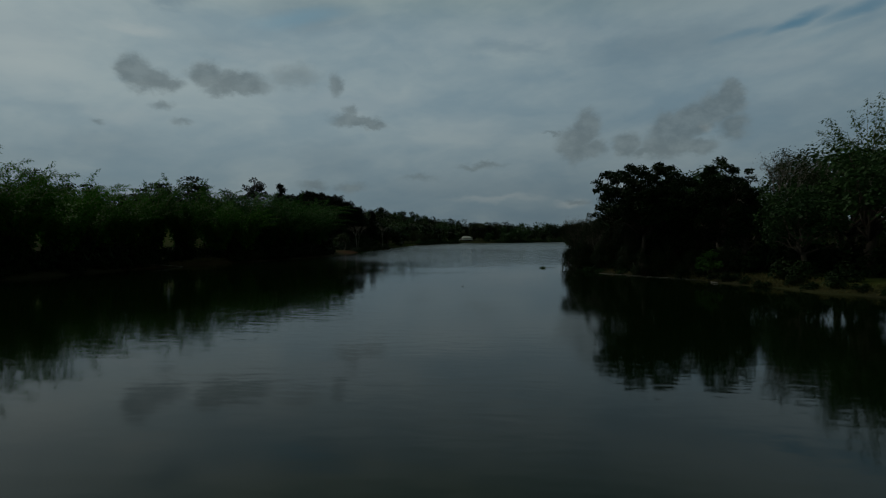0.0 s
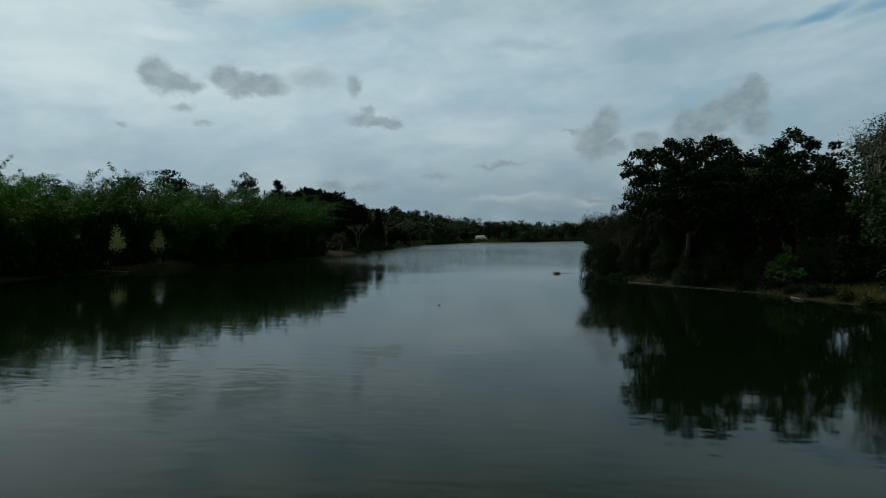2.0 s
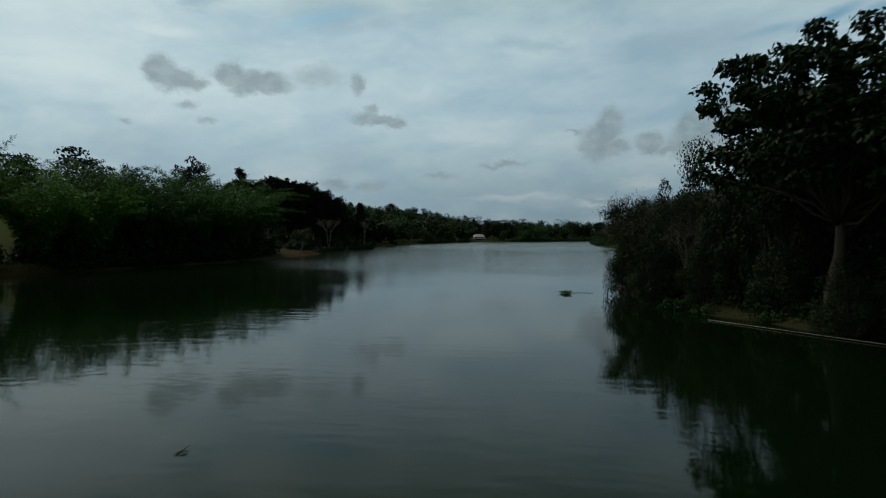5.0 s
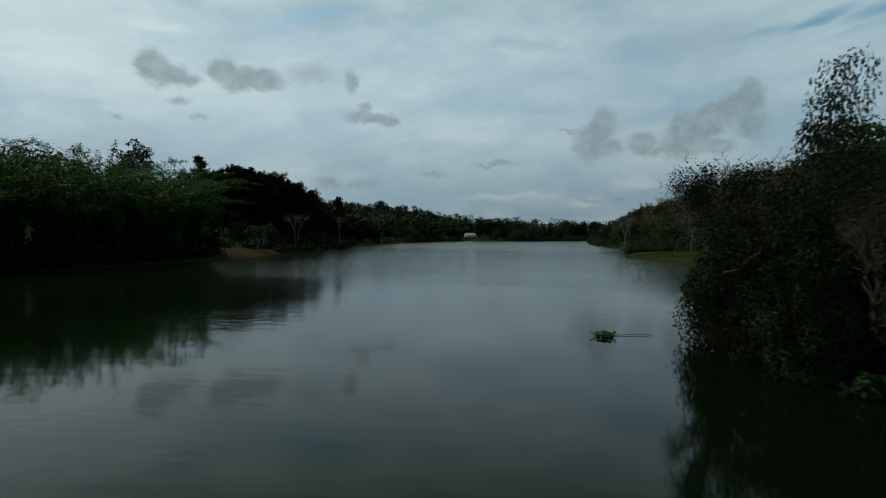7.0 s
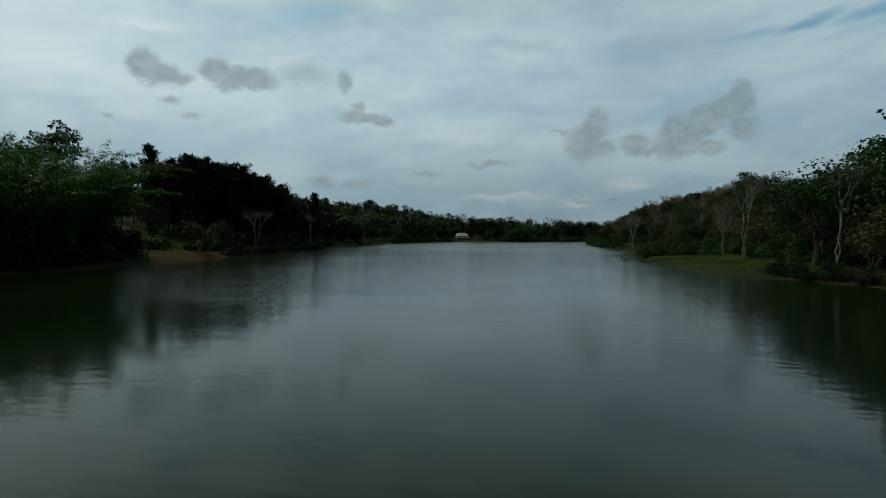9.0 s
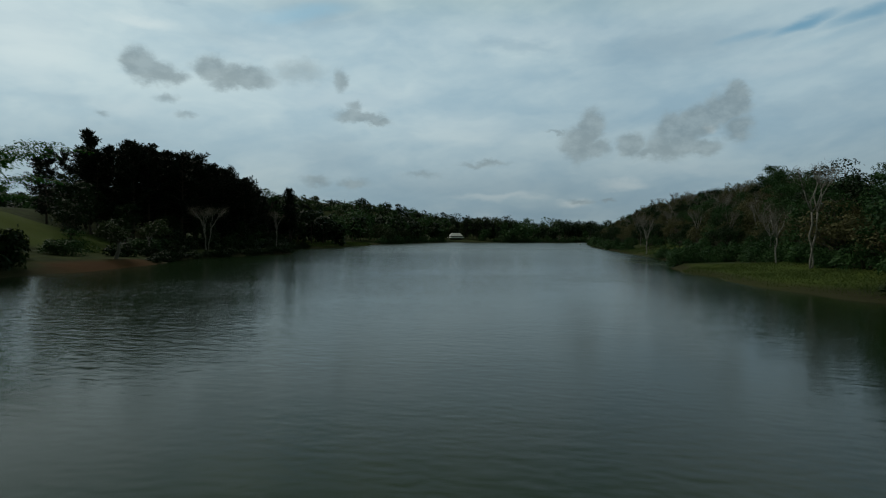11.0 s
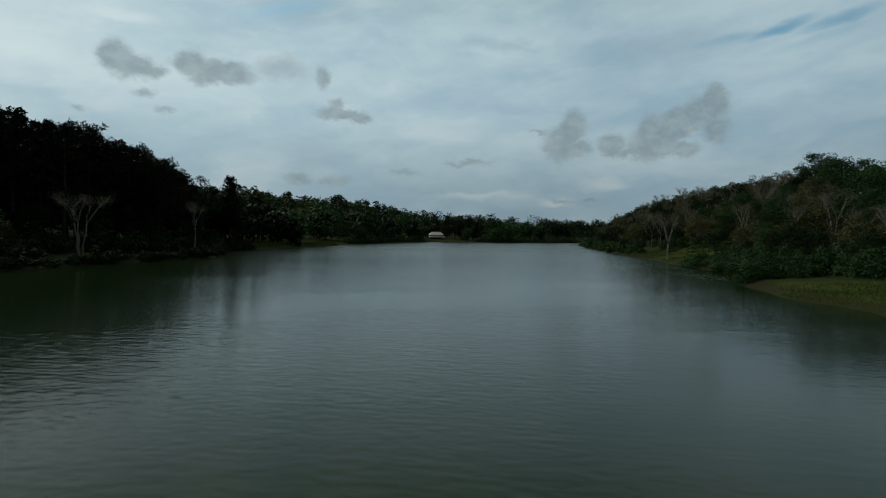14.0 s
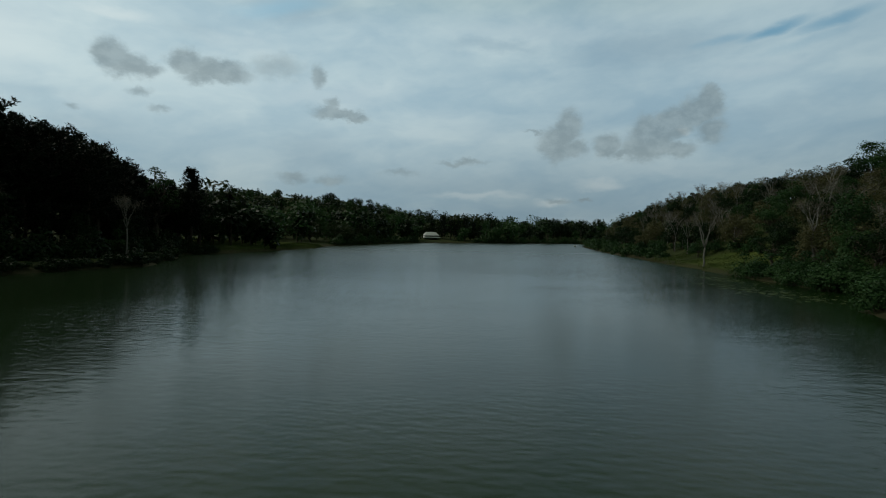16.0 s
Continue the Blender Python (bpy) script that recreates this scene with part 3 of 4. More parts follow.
def shore_distance(x, y):
    """Metres from the waterline: over nothing on land, below it on the lake."""
    p = np.stack([np.ravel(x), np.ravel(y)], 1).astype(float)
    if len(p) < 9:
        ab = LAKE_TO - LAKE
        w = p[:, None] - LAKE
        t = np.clip((w * ab).sum(2) / (ab * ab).sum(1), 0, 1)
        near = ((w - t[..., None] * ab) ** 2).sum(2).min(1)
        crosses = (LAKE[:, 1] > p[:, 1:]) != (LAKE_TO[:, 1] > p[:, 1:])
        over = crosses & (p[:, :1] < LAKE[:, 0] + w[..., 1] * ab[:, 0] / np.where(ab[:, 1] == 0, 1e-9, ab[:, 1]))
        return np.where(over.sum(1) % 2, -1, 1) * np.sqrt(near)
    best, inside = np.full(len(p), 1e18), np.zeros(len(p), bool)
    for a, b in zip(LAKE, np.roll(LAKE, -1, 0)):
        ab = b - a
        t = np.clip(((p - a) @ ab) / (ab @ ab), 0, 1)
        best = np.minimum(best, ((p - a - t[:, None] * ab) ** 2).sum(1))
        crosses = (a[1] > p[:, 1]) != (b[1] > p[:, 1])
        inside ^= crosses & (p[:, 0] < a[0] + (p[:, 1] - a[1]) * ab[0] / (ab[1] if ab[1] else 1e-9))
    return np.where(inside, -1, 1) * np.sqrt(best)


def waves(x, y, size, seed):
    """A smooth rise and fall of about one, from a few crossing waves."""
    rng = np.random.default_rng(seed)
    return sum(np.sin((x * math.cos(a) + y * math.sin(a)) * k / size + q) for a, k, q in zip(rng.uniform(0, 6.3, 6), rng.uniform(3, 9, 6), rng.uniform(0, 6.3, 6))) / 3


def step(v, a, b):
    t = np.clip((v - a) / (b - a), 0, 1)
    return t * t * (3 - 2 * t)


def hill(x, y, cx, cy, rx, ry, h):
    return h * np.exp(-((x - cx) / rx) ** 2 - ((y - cy) / ry) ** 2)


def land(x, y):
    """Height of the ground."""
    x, y = np.asarray(x, float), np.asarray(y, float)
    d = shore_distance(x, y).reshape(x.shape) + 0.55 * waves(x, y, 9, 3)
    bank = 0.6 * step(d, -0.2, 1.6) + 0.05 * np.clip(d - 2, 0, 40)
    k = step(y, 182, 166)
    lawn = (5.0 * ((1 - k) * step(d, 10, 45) + k * step(d, 6, 32)) + 5.0 * step(y, 125, 110) * step(d, 32, 60)) * step(-x, 20, 40) * step(y, 260, 180)
    slope = 2.5 * step(d, 6, 50) * step(x, 40, 60) * step(y, 118, 150) * step(y, 200, 165) + 8.6 * step(d, 1, 32) * (1 - 0.6 * step(d, 30, 60)) * np.exp(-((y - 212) / 46) ** 2) * step(x, 50, 64) + hill(x, y, 116, 290, 48, 60, 12.0) * step(d, 0, 22)
    near = 3.0 * step(d, 6, 30) * step(x, 15, 30) * step(110 - y, 0, 25)
    far = (hill(x, y, -100, 640, 120, 120, 27) + hill(x, y, 60, 800, 330, 130, 9) + hill(x, y, 330, 560, 150, 160, 6) + hill(x, y, -330, 420, 190, 260, 22)) * step(d, 4, 130)
    up = bank + lawn + slope + near + far + np.clip(d, 0, 1) * 0.12 * waves(x, y, 14, 5)
    down = -0.5 + 1.5 * step(d, -9, 0) - 2.0
    return np.where(d > -0.2, up, np.minimum(-0.02, down * step(-d, 0.2, 6) - 0.1))


def axis(lo, hi, fine, out):
    """Even steps between lo and hi, then longer and longer ones as far as out."""
    mid = list(np.arange(lo, hi + 1e-6, fine))
    k, p, q = fine, [], []
    a, b = lo, hi
    while a > -out or b < out:
        k *= 1.16
        a, b = a - k, b + k
        p.append(a), q.append(b)
    return np.array(p[::-1] + mid + q)


def build_ground():
    xs, ys = axis(-66, 124, 2.0, 3200), axis(-20, 440, 2.2, 3600)
    gx, gy = np.meshgrid(xs, ys)
    z = land(gx, gy)
    v = np.stack([gx, gy, z], -1).reshape(-1, 3)
    w = len(xs)
    i = (np.arange(len(ys) - 1)[:, None] * w + np.arange(w - 1)).ravel()
    soup = Soup()
    soup.add(v, np.stack([i, i + 1, i + 1 + w, i + w], 1).tolist())
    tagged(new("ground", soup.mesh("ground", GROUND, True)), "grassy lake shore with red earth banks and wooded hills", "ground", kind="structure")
    soup = Soup()
    k = 12
    for a in range(k):
        for b in range(k):
            x0, y0 = -70 + 210 * a / k, -170 + 620 * b / k
            soup.add([(x0, y0, 0), (x0 + 210 / k, y0, 0), (x0 + 210 / k, y0 + 620 / k, 0), (x0, y0 + 620 / k, 0)], [(0, 1, 2, 3)])
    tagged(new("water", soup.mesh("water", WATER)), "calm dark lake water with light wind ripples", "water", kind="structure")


build_ground()


def ground_at(x, y):
    return float(land(np.array([x]), np.array([y]))[0])


used = set()


def plant(proto, x, y, turn=0.0, size=1.0, tall=1.0, sink=0.1, lean=(0, 0), z=None, exact=False):
    """Sets the tree down at x, y: the first time itself, then as copies."""
    if exact and proto.name in used:    # copies take over the first one's own scale
        size, tall = size / proto.scale.x, tall * proto.scale.x / proto.scale.z
    at = Vector((x, y, (ground_at(x, y) if z is None else z) - sink))
    m = Matrix.LocRotScale(at, Euler((radians(lean[0]), radians(lean[1]), radians(turn))), (size, size, size * tall))
    if proto.name not in used:
        used.add(proto.name)
        proto.matrix_basis = m
        return proto
    return copy_thing(proto, m)


def along(points, spacing):
    """Places at even steps along a line, with the way it runs."""
    pts = np.array(points, float)
    seg = np.linalg.norm(np.diff(pts, axis=0), axis=1)
    total = np.concatenate([[0], np.cumsum(seg)])
    for s in np.arange(0, total[-1], spacing):
        yield np.interp(s, total, pts[:, 0]), np.interp(s, total, pts[:, 1])


pick = random.Random(4)

# ---- the bamboo shore ----
BAMBOO_LABEL = "dense green bamboo clump arching over the lake bank"
bamboos = [bamboo("bamboo_clump", BAMBOO_LABEL if i < 2 else "dark green rounded bamboo clump over the lake bank", 10 + i, 13.0, 44, 320, 0.85 if i < 2 else 1.0, LEAF_BAMBOO if i < 2 else LEAF_BAMBOO_DARK, 0.46) for i in range(4)]
for b in bamboos:
    tagged(b, group="bamboo clumps along the bank")
front = [(-49, 44), (-47, 51), (-45.5, 57), (-44.5, 63), (-43.4, 69), (-42.8, 74), (-42.2, 79.5), (-40.8, 85.2), (-38.0, 91.0), (-34.8, 96.2), (-32.5, 101), (-30.5, 106), (-28.5, 111), (-26.8, 116), (-25.4, 121), (-24.8, 126), (-25.2, 131), (-27.2, 135)]
for i, (x, y) in enumerate(front):
    plant(bamboos[i % 2 + (2 if y > 103 else 0)], x, y, pick.uniform(0, 360), 1.0, pick.uniform(0.98, 1.14) * (1.0 if y < 96 else 0.9 if y < 103 else 0.98))
back = [(-56, 50), (-54, 60), (-52, 70), (-50, 78), (-40, 106), (-37, 113), (-35, 121), (-35, 129), (-33, 136), (-29, 138)]
for i, (x, y) in enumerate(back):
    plant(bamboos[i % 2 + (2 if y > 103 else 0)], x, y, pick.uniform(0, 360), 1.0, pick.uniform(0.95, 1.1))

gaps = [(-39.0, 88.4), (-36.4, 93.6)]
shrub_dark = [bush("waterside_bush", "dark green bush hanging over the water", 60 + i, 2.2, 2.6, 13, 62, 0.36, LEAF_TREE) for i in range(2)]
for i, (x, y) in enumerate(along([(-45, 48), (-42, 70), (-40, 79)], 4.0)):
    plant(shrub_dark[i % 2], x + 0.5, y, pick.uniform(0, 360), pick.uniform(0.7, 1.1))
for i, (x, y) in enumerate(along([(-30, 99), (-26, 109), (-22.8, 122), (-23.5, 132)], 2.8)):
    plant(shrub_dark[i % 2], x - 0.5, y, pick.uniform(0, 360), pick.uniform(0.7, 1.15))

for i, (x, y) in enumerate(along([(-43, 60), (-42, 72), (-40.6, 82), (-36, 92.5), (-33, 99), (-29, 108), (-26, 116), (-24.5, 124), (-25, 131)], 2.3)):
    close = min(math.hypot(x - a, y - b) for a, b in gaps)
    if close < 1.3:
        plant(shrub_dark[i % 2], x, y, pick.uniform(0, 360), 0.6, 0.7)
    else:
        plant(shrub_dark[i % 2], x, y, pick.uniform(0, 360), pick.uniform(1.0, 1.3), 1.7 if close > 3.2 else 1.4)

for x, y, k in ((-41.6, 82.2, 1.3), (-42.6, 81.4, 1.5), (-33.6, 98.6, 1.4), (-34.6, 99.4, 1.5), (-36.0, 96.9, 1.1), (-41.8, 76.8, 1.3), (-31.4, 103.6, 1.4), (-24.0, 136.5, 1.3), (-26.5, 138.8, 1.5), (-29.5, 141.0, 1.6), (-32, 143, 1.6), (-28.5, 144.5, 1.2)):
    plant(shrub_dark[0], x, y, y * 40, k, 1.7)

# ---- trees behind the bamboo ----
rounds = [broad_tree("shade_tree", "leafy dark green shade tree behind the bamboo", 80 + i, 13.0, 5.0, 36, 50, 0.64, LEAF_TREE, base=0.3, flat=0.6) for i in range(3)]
# the row from (-34, 177) on is added to block light under the pines
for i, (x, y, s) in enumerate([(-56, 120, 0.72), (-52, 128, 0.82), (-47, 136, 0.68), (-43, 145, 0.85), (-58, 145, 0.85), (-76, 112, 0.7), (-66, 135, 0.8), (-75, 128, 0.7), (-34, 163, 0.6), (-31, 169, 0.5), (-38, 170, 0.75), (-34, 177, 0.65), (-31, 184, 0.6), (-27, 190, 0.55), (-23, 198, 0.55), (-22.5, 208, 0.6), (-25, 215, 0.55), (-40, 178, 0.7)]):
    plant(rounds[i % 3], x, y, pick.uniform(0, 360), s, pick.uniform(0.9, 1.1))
# hidden row, added to block the sky that the water mirrors through the gaps
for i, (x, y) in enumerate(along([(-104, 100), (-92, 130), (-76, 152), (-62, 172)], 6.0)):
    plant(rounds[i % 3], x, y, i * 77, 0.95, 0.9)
tall = broad_tree("tall_pine", "tall pine with a sparse rounded crown above the wood", 33, 14.8, 3.6, 24, 64, 0.5, LEAF_PINE, base=0.62, flat=0.6)
plant(tall, -48.7, 162, 20, (22.1 - ground_at(-48.7, 162)) / 14.6)
cone = pine("pine_tree", "tall pointed pine rising above the stand", 47, 17.0, 3.4, 24, 0.3, 7, 0.3)
plant(cone, -48.9, 192.6, 0, (21.6 - ground_at(-48.9, 192.6)) / 17.0)
plant(cone, -21.9, 230.6, 90, (14.4 - ground_at(-21.9, 230.6)) / 17.0, exact=True)
for i, (x, y, k) in enumerate([(-27, 236, 0.9), (-23.5, 239, 0.82), (-29, 244, 0.95), (-25, 233, 0.8), (-31, 252, 0.95), (-27.5, 256, 0.8)]):
    plant(rounds[i % 3], x, y, i * 61, k, exact=True)
airy = broad_tree("airy_tree", "light green open-crowned tree at the edge of the pines", 34, 13.0, 2.8, 22, 90, 0.34, LEAF_WOOD, BARK, 0.4, 0.6)
plant(airy, -26.3, 226.9, 0, (15.3 - ground_at(-26.3, 226.9)) / 12.6)
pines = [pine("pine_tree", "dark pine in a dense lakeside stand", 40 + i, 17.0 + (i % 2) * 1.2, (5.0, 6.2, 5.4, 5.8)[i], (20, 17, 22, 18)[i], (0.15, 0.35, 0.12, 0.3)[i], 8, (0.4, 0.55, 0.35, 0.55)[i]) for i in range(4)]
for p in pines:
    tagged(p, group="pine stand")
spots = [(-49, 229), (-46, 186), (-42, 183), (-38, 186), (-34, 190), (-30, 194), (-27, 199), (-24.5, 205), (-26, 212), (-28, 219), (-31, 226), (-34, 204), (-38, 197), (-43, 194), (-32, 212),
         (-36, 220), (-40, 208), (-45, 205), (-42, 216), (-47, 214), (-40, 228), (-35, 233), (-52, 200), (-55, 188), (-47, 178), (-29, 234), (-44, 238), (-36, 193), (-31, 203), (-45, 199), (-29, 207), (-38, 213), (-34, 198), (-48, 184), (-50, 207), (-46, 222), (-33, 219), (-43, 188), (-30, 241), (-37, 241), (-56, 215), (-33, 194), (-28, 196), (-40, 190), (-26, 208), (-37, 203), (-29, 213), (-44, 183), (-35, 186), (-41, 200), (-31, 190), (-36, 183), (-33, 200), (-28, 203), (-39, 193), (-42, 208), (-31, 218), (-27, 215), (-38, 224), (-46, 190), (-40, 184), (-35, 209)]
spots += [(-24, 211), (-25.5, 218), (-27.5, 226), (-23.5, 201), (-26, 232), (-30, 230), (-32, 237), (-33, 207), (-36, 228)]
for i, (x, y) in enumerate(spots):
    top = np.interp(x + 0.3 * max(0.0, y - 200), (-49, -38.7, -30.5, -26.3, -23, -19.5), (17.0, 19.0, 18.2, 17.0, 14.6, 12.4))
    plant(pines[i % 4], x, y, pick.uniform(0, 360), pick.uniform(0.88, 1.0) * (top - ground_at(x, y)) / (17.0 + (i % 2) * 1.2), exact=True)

# dark bushes added so that no light shows between the pine trunks
for i, (x, y) in enumerate(along([(-27, 172), (-25, 182), (-19, 190), (-18.5, 200), (-22, 212), (-21, 222), (-27, 236)], 2.0)):
    plant(shrub_dark[i % 2], x + pick.uniform(-3.5, 0), y, pick.uniform(0, 360), pick.uniform(0.9, 1.5), 1.2)

# ---- the bay with the red beach ----
pair = pale_tree("forked_pale_tree", "pale grey tree of slim stems with a flat bare crown", 5, 7.2, 3.0, 3, 0.55)
plant(pair, -21.3, 176.5, 0)
slim = pale_tree("slim_pale_tree", "slim pale nearly bare tree at the water's edge", 8, 7.2, 1.3, 1, 0.5)
plant(slim, -14.8, 192.5, 40)
small = broad_tree("small_bank_tree", "small thin-leaved tree on the red bank", 90, 5.0, 2.0, 18, 60, 0.28, LEAF_OLIVE, BARK_PALE, 0.4, 0.6)
plant(small, -21.8, 151.5, 10, 1.0)
plant(small, -24.5, 166, 200, 1.15)
shrub_near = [bush("shore_bush", "green shrub on the lake shore", 74 + i, 2.4, 3.2, 17, 110, 0.24, LEAF_WOOD) for i in range(3)]
shrub_wood = [bush("shore_bush", "green shrub on the lake shore", 70 + i, 2.4, 3.2, 13, 48, 0.44, LEAF_WOOD) for i in range(3)]
for i, (x, y) in enumerate([(-27.5, 152), (-25, 158), (-23.5, 163), (-27, 168), (-23, 171), (-25, 180), (-29, 176), (-21, 186), (-23, 193), (-31, 160), (-29, 183), (-20, 197), (-22, 204), (-25, 222), (-22, 229)]):
    # mostly near-black bushes: their leaf colour carries the shade of this bank
    plant((shrub_near[0], shrub_dark[0], shrub_dark[1])[i % 3], x, y, pick.uniform(0, 360), pick.uniform(0.7, 1.2))

# ---- the lawn point and the trees behind it ----
olive = [broad_tree("spreading_tree", "low spreading olive-green tree by the lawn", 100 + i, 9.5, 5.2, 38, 130, 0.40, LEAF_OLIVE, base=0.25, flat=0.65) for i in range(2)]
for i, (x, y, s) in enumerate([(-25, 268, 0.9), (-22, 276, 0.95), (-20, 288, 1.1), (-12, 296, 0.95), (-3, 304, 1.0), (-14, 306, 1.1), (-31, 262, 1.1), (-6, 312, 1.05), (2, 328, 1.0), (-34, 285, 1.2), (-30, 252, 0.85), (-33, 243, 0.75), (-36, 256, 1.0)]):
    plant(olive[i % 2], x, y, pick.uniform(0, 360), s * 0.88)
plant(pines[0], -26.1, 276, 50, 0.75)
plant(pines[1], -29.5, 264, 150, 0.72)
plant(pines[2], -33, 252, 250, 0.8)
plant(pines[3], -24, 259, 20, 0.72)
plant(rounds[1], -28.5, 247, 40, 0.95)

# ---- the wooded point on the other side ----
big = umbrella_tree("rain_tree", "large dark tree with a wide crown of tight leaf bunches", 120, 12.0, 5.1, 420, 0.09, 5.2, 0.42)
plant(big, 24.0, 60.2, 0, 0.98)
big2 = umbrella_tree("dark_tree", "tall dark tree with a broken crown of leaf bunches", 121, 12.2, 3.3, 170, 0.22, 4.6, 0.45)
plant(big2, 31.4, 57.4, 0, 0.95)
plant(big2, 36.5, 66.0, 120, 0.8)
# dark trees added behind the crowns to black out the gaps
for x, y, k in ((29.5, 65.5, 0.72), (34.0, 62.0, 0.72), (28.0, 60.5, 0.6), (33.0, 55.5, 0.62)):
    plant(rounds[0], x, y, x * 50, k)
haze = bare_tree("thinning_tree", "pale-stemmed tree with a thin brownish crown", 122, 11.5, 6, twigs=3200, stems=2, leaf=LEAF_OLIVE)
plant(haze, 39.0, 58.5, 0, 0.95)
plant(haze, 42.5, 55.0, 90, 0.85)
feather = bamboo("feathery_tree", "tall feathery bright green bamboo", 123, 16.0, 30, 190, 0.4, LEAF_BRIGHT)
plant(feather, 44.2, 54.3, 0, 1.0)
wood = [broad_tree("woodland_tree", "leafy green tree in the lakeside wood", 130 + i, 9.5, 3.9, 30, 62, 0.44, LEAF_WOOD, base=0.3, flat=0.65) for i in range(4)]
wood_near = [broad_tree("woodland_tree", "leafy green tree in the lakeside wood", 130 + i, 9.5, 3.9, 32, 110, 0.315, LEAF_WOOD, base=0.3, flat=0.65) for i in range(4)]
for w in wood + wood_near:
    tagged(w, group="woodland trees")
for i, (x, y, s) in enumerate([(49.5, 125.5, 1.1), (53, 122, 1.35), (57, 126, 1.35), (53, 130, 1.05), (60, 119, 1.4), (56, 116, 1.3), (63, 127, 1.35), (41, 61, 0.85), (37, 55, 0.72), (45, 59, 0.9), (40, 51, 0.8), (35, 52, 0.8), (33, 47, 0.75), (38, 46, 0.9), (42, 42, 0.95), (46, 38, 1.0), (29, 63, 0.85), (32, 69, 0.9), (38, 74, 0.9), (45, 66, 1.0), (50, 58, 1.0), (52, 48, 1.0), (44, 82, 0.9), (50, 90, 0.95), (54, 75, 1.0), (58, 60, 1.0), (60, 100, 0.9)]):
    plant(wood_near[i % 4], x, y, pick.uniform(0, 360), s)
# trees beyond the right edge of view, added to darken the water's reflection
for i, (x, y, k) in enumerate([(39, 31, 0.9), (42, 25, 0.95), (45, 19, 1.0), (48, 33, 1.0), (46, 10, 1.0), (54, 22, 1.1), (50, 2, 1.0), (36, 37, 0.75)]):
    plant(rounds[i % 3], x, y, i * 70, k)
vines = [bush("vine_thicket", "tangled vine-covered thicket at the water's edge", 140 + i, 2.3, 4.6, 54, 230, 0.105, LEAF_VINE, "thicket") for i in range(3)]
# the last three are added to block the sky seen under the crowns
for i, (x, y, s, t) in enumerate([(19.8, 72.8, 0.8, 1.45), (20.0, 69.4, 0.8, 1.5), (21.4, 75.2, 0.9, 1.6), (22.0, 71.4, 1.1, 1.4), (21.7, 66.4, 0.9, 1.0), (24.2, 73.6, 1.2, 1.4), (23.6, 67.4, 1.2, 1.5), (23.6, 62.8, 0.9, 0.9),
                                  (25.6, 77.5, 1.1, 1.4), (26.4, 70.0, 1.3, 1.4), (23.6, 59.0, 0.7, 1.1), (25.6, 58.2, 0.8, 0.9), (27.3, 55.6, 0.8, 0.7), (29.0, 81, 1.1, 1.2), (27.0, 64.0, 1.1, 1.1), (29.5, 53.0, 0.9, 0.8), (30.0, 59.5, 1.1, 1.0), (33.0, 84, 1.1, 1.0), (24.6, 64.8, 1.2, 1.7), (26.5, 67.0, 1.2, 1.7), (28.2, 62.0, 1.2, 1.5)]):
    plant(vines[i % 3], x, y, pick.uniform(0, 360), s, t)
tangle = [bush("bank_thicket", "low dark tangled thicket along the waterline", 146 + i, 1.5, 2.2, 16, 110, 0.16, LEAF_VINE, "thicket") for i in range(2)]
fern = bamboo("feathery_shrub", "feathery green shrub rising over the thicket", 150, 8.6, 20, 170, 0.6, LEAF_FERN, 0.28)
plant(fern, 23.0, 71.4, 0, 0.5)
plant(fern, 25.4, 71.2, 140, 1.44)
plant(fern, 23.9, 74.6, 70, 1.0)
plant(fern, 27.9, 72.3, 250, 1.5)
reach = bare_tree("overhanging_shrub", "sparse shrub with thin branches hanging out over the water", 152, 5.6, 4.0, BARK, 6500, 3, LEAF_VINE, 0.55)
plant(reach, 20.9, 73.2, 0, 1.12, lean=(0, -4))
plant(reach, 22.2, 70.0, 130, 0.95)
plant(reach, 23.2, 76.0, 220, 1.05)
dry = bare_tree("dry_shrub", "twiggy half-bare brown shrub over the thicket", 155, 6.4, 3.0, BARK_PALE, 2600, 3)
for x, y, r, k in ((22.3, 78.2, 0, 1.0), (21.2, 74.6, 110, 0.82), (22.6, 72.4, 230, 0.9), (24.4, 69.4, 40, 0.95), (21.6, 68.8, 160, 0.7)):
    plant(dry, x, y, r, k)
low_green = bush("fresh_green_bush", "low fresh green bush at the waterline", 153, 0.9, 0.9, 9, 90, 0.16, LEAF_WOOD)
for x, y, k in ((20.3, 66.6, 1.0), (20.9, 65.0, 0.8), (19.7, 68.4, 0.8), (22.6, 62.0, 0.7)):
    plant(low_green, x, y, y * 77, k)
lit = bush("pale_green_bush", "pale green bush hanging over the bank", 151, 1.3, 1.8, 10, 90, 0.24, LEAF_FERN)
plant(lit, 27.3, 52.2, 0, 0.95, z=1.2)
for i, (x, y, k) in enumerate([(33, 53, 1.2), (35, 54.5, 1.3), (36, 50, 1.2), (37.5, 53, 1.4), (31, 52, 0.9), (39, 48, 1.3), (41, 45, 1.3), (33.5, 49.5, 1.0)]):
    plant(shrub_dark[i % 2], x, y, i * 67, k, 1.3)
slender = pale_tree("slender_pale_tree", "slender pale tree with a thin brown crown in the wood", 171, 10.5, 3.0, 2, 0.5)
plant(slender, 37.6, 57.4, 0, 1.0)
plant(slender, 41.5, 52.5, 130, 0.9)
for i, (x, y) in enumerate([(31, 46), (33, 42), (36, 38), (40, 34), (35, 49), (37, 44), (42, 37), (46, 30)]):
    plant(shrub_dark[i % 2], x, y, pick.uniform(0, 360), pick.uniform(0.8, 1.3))

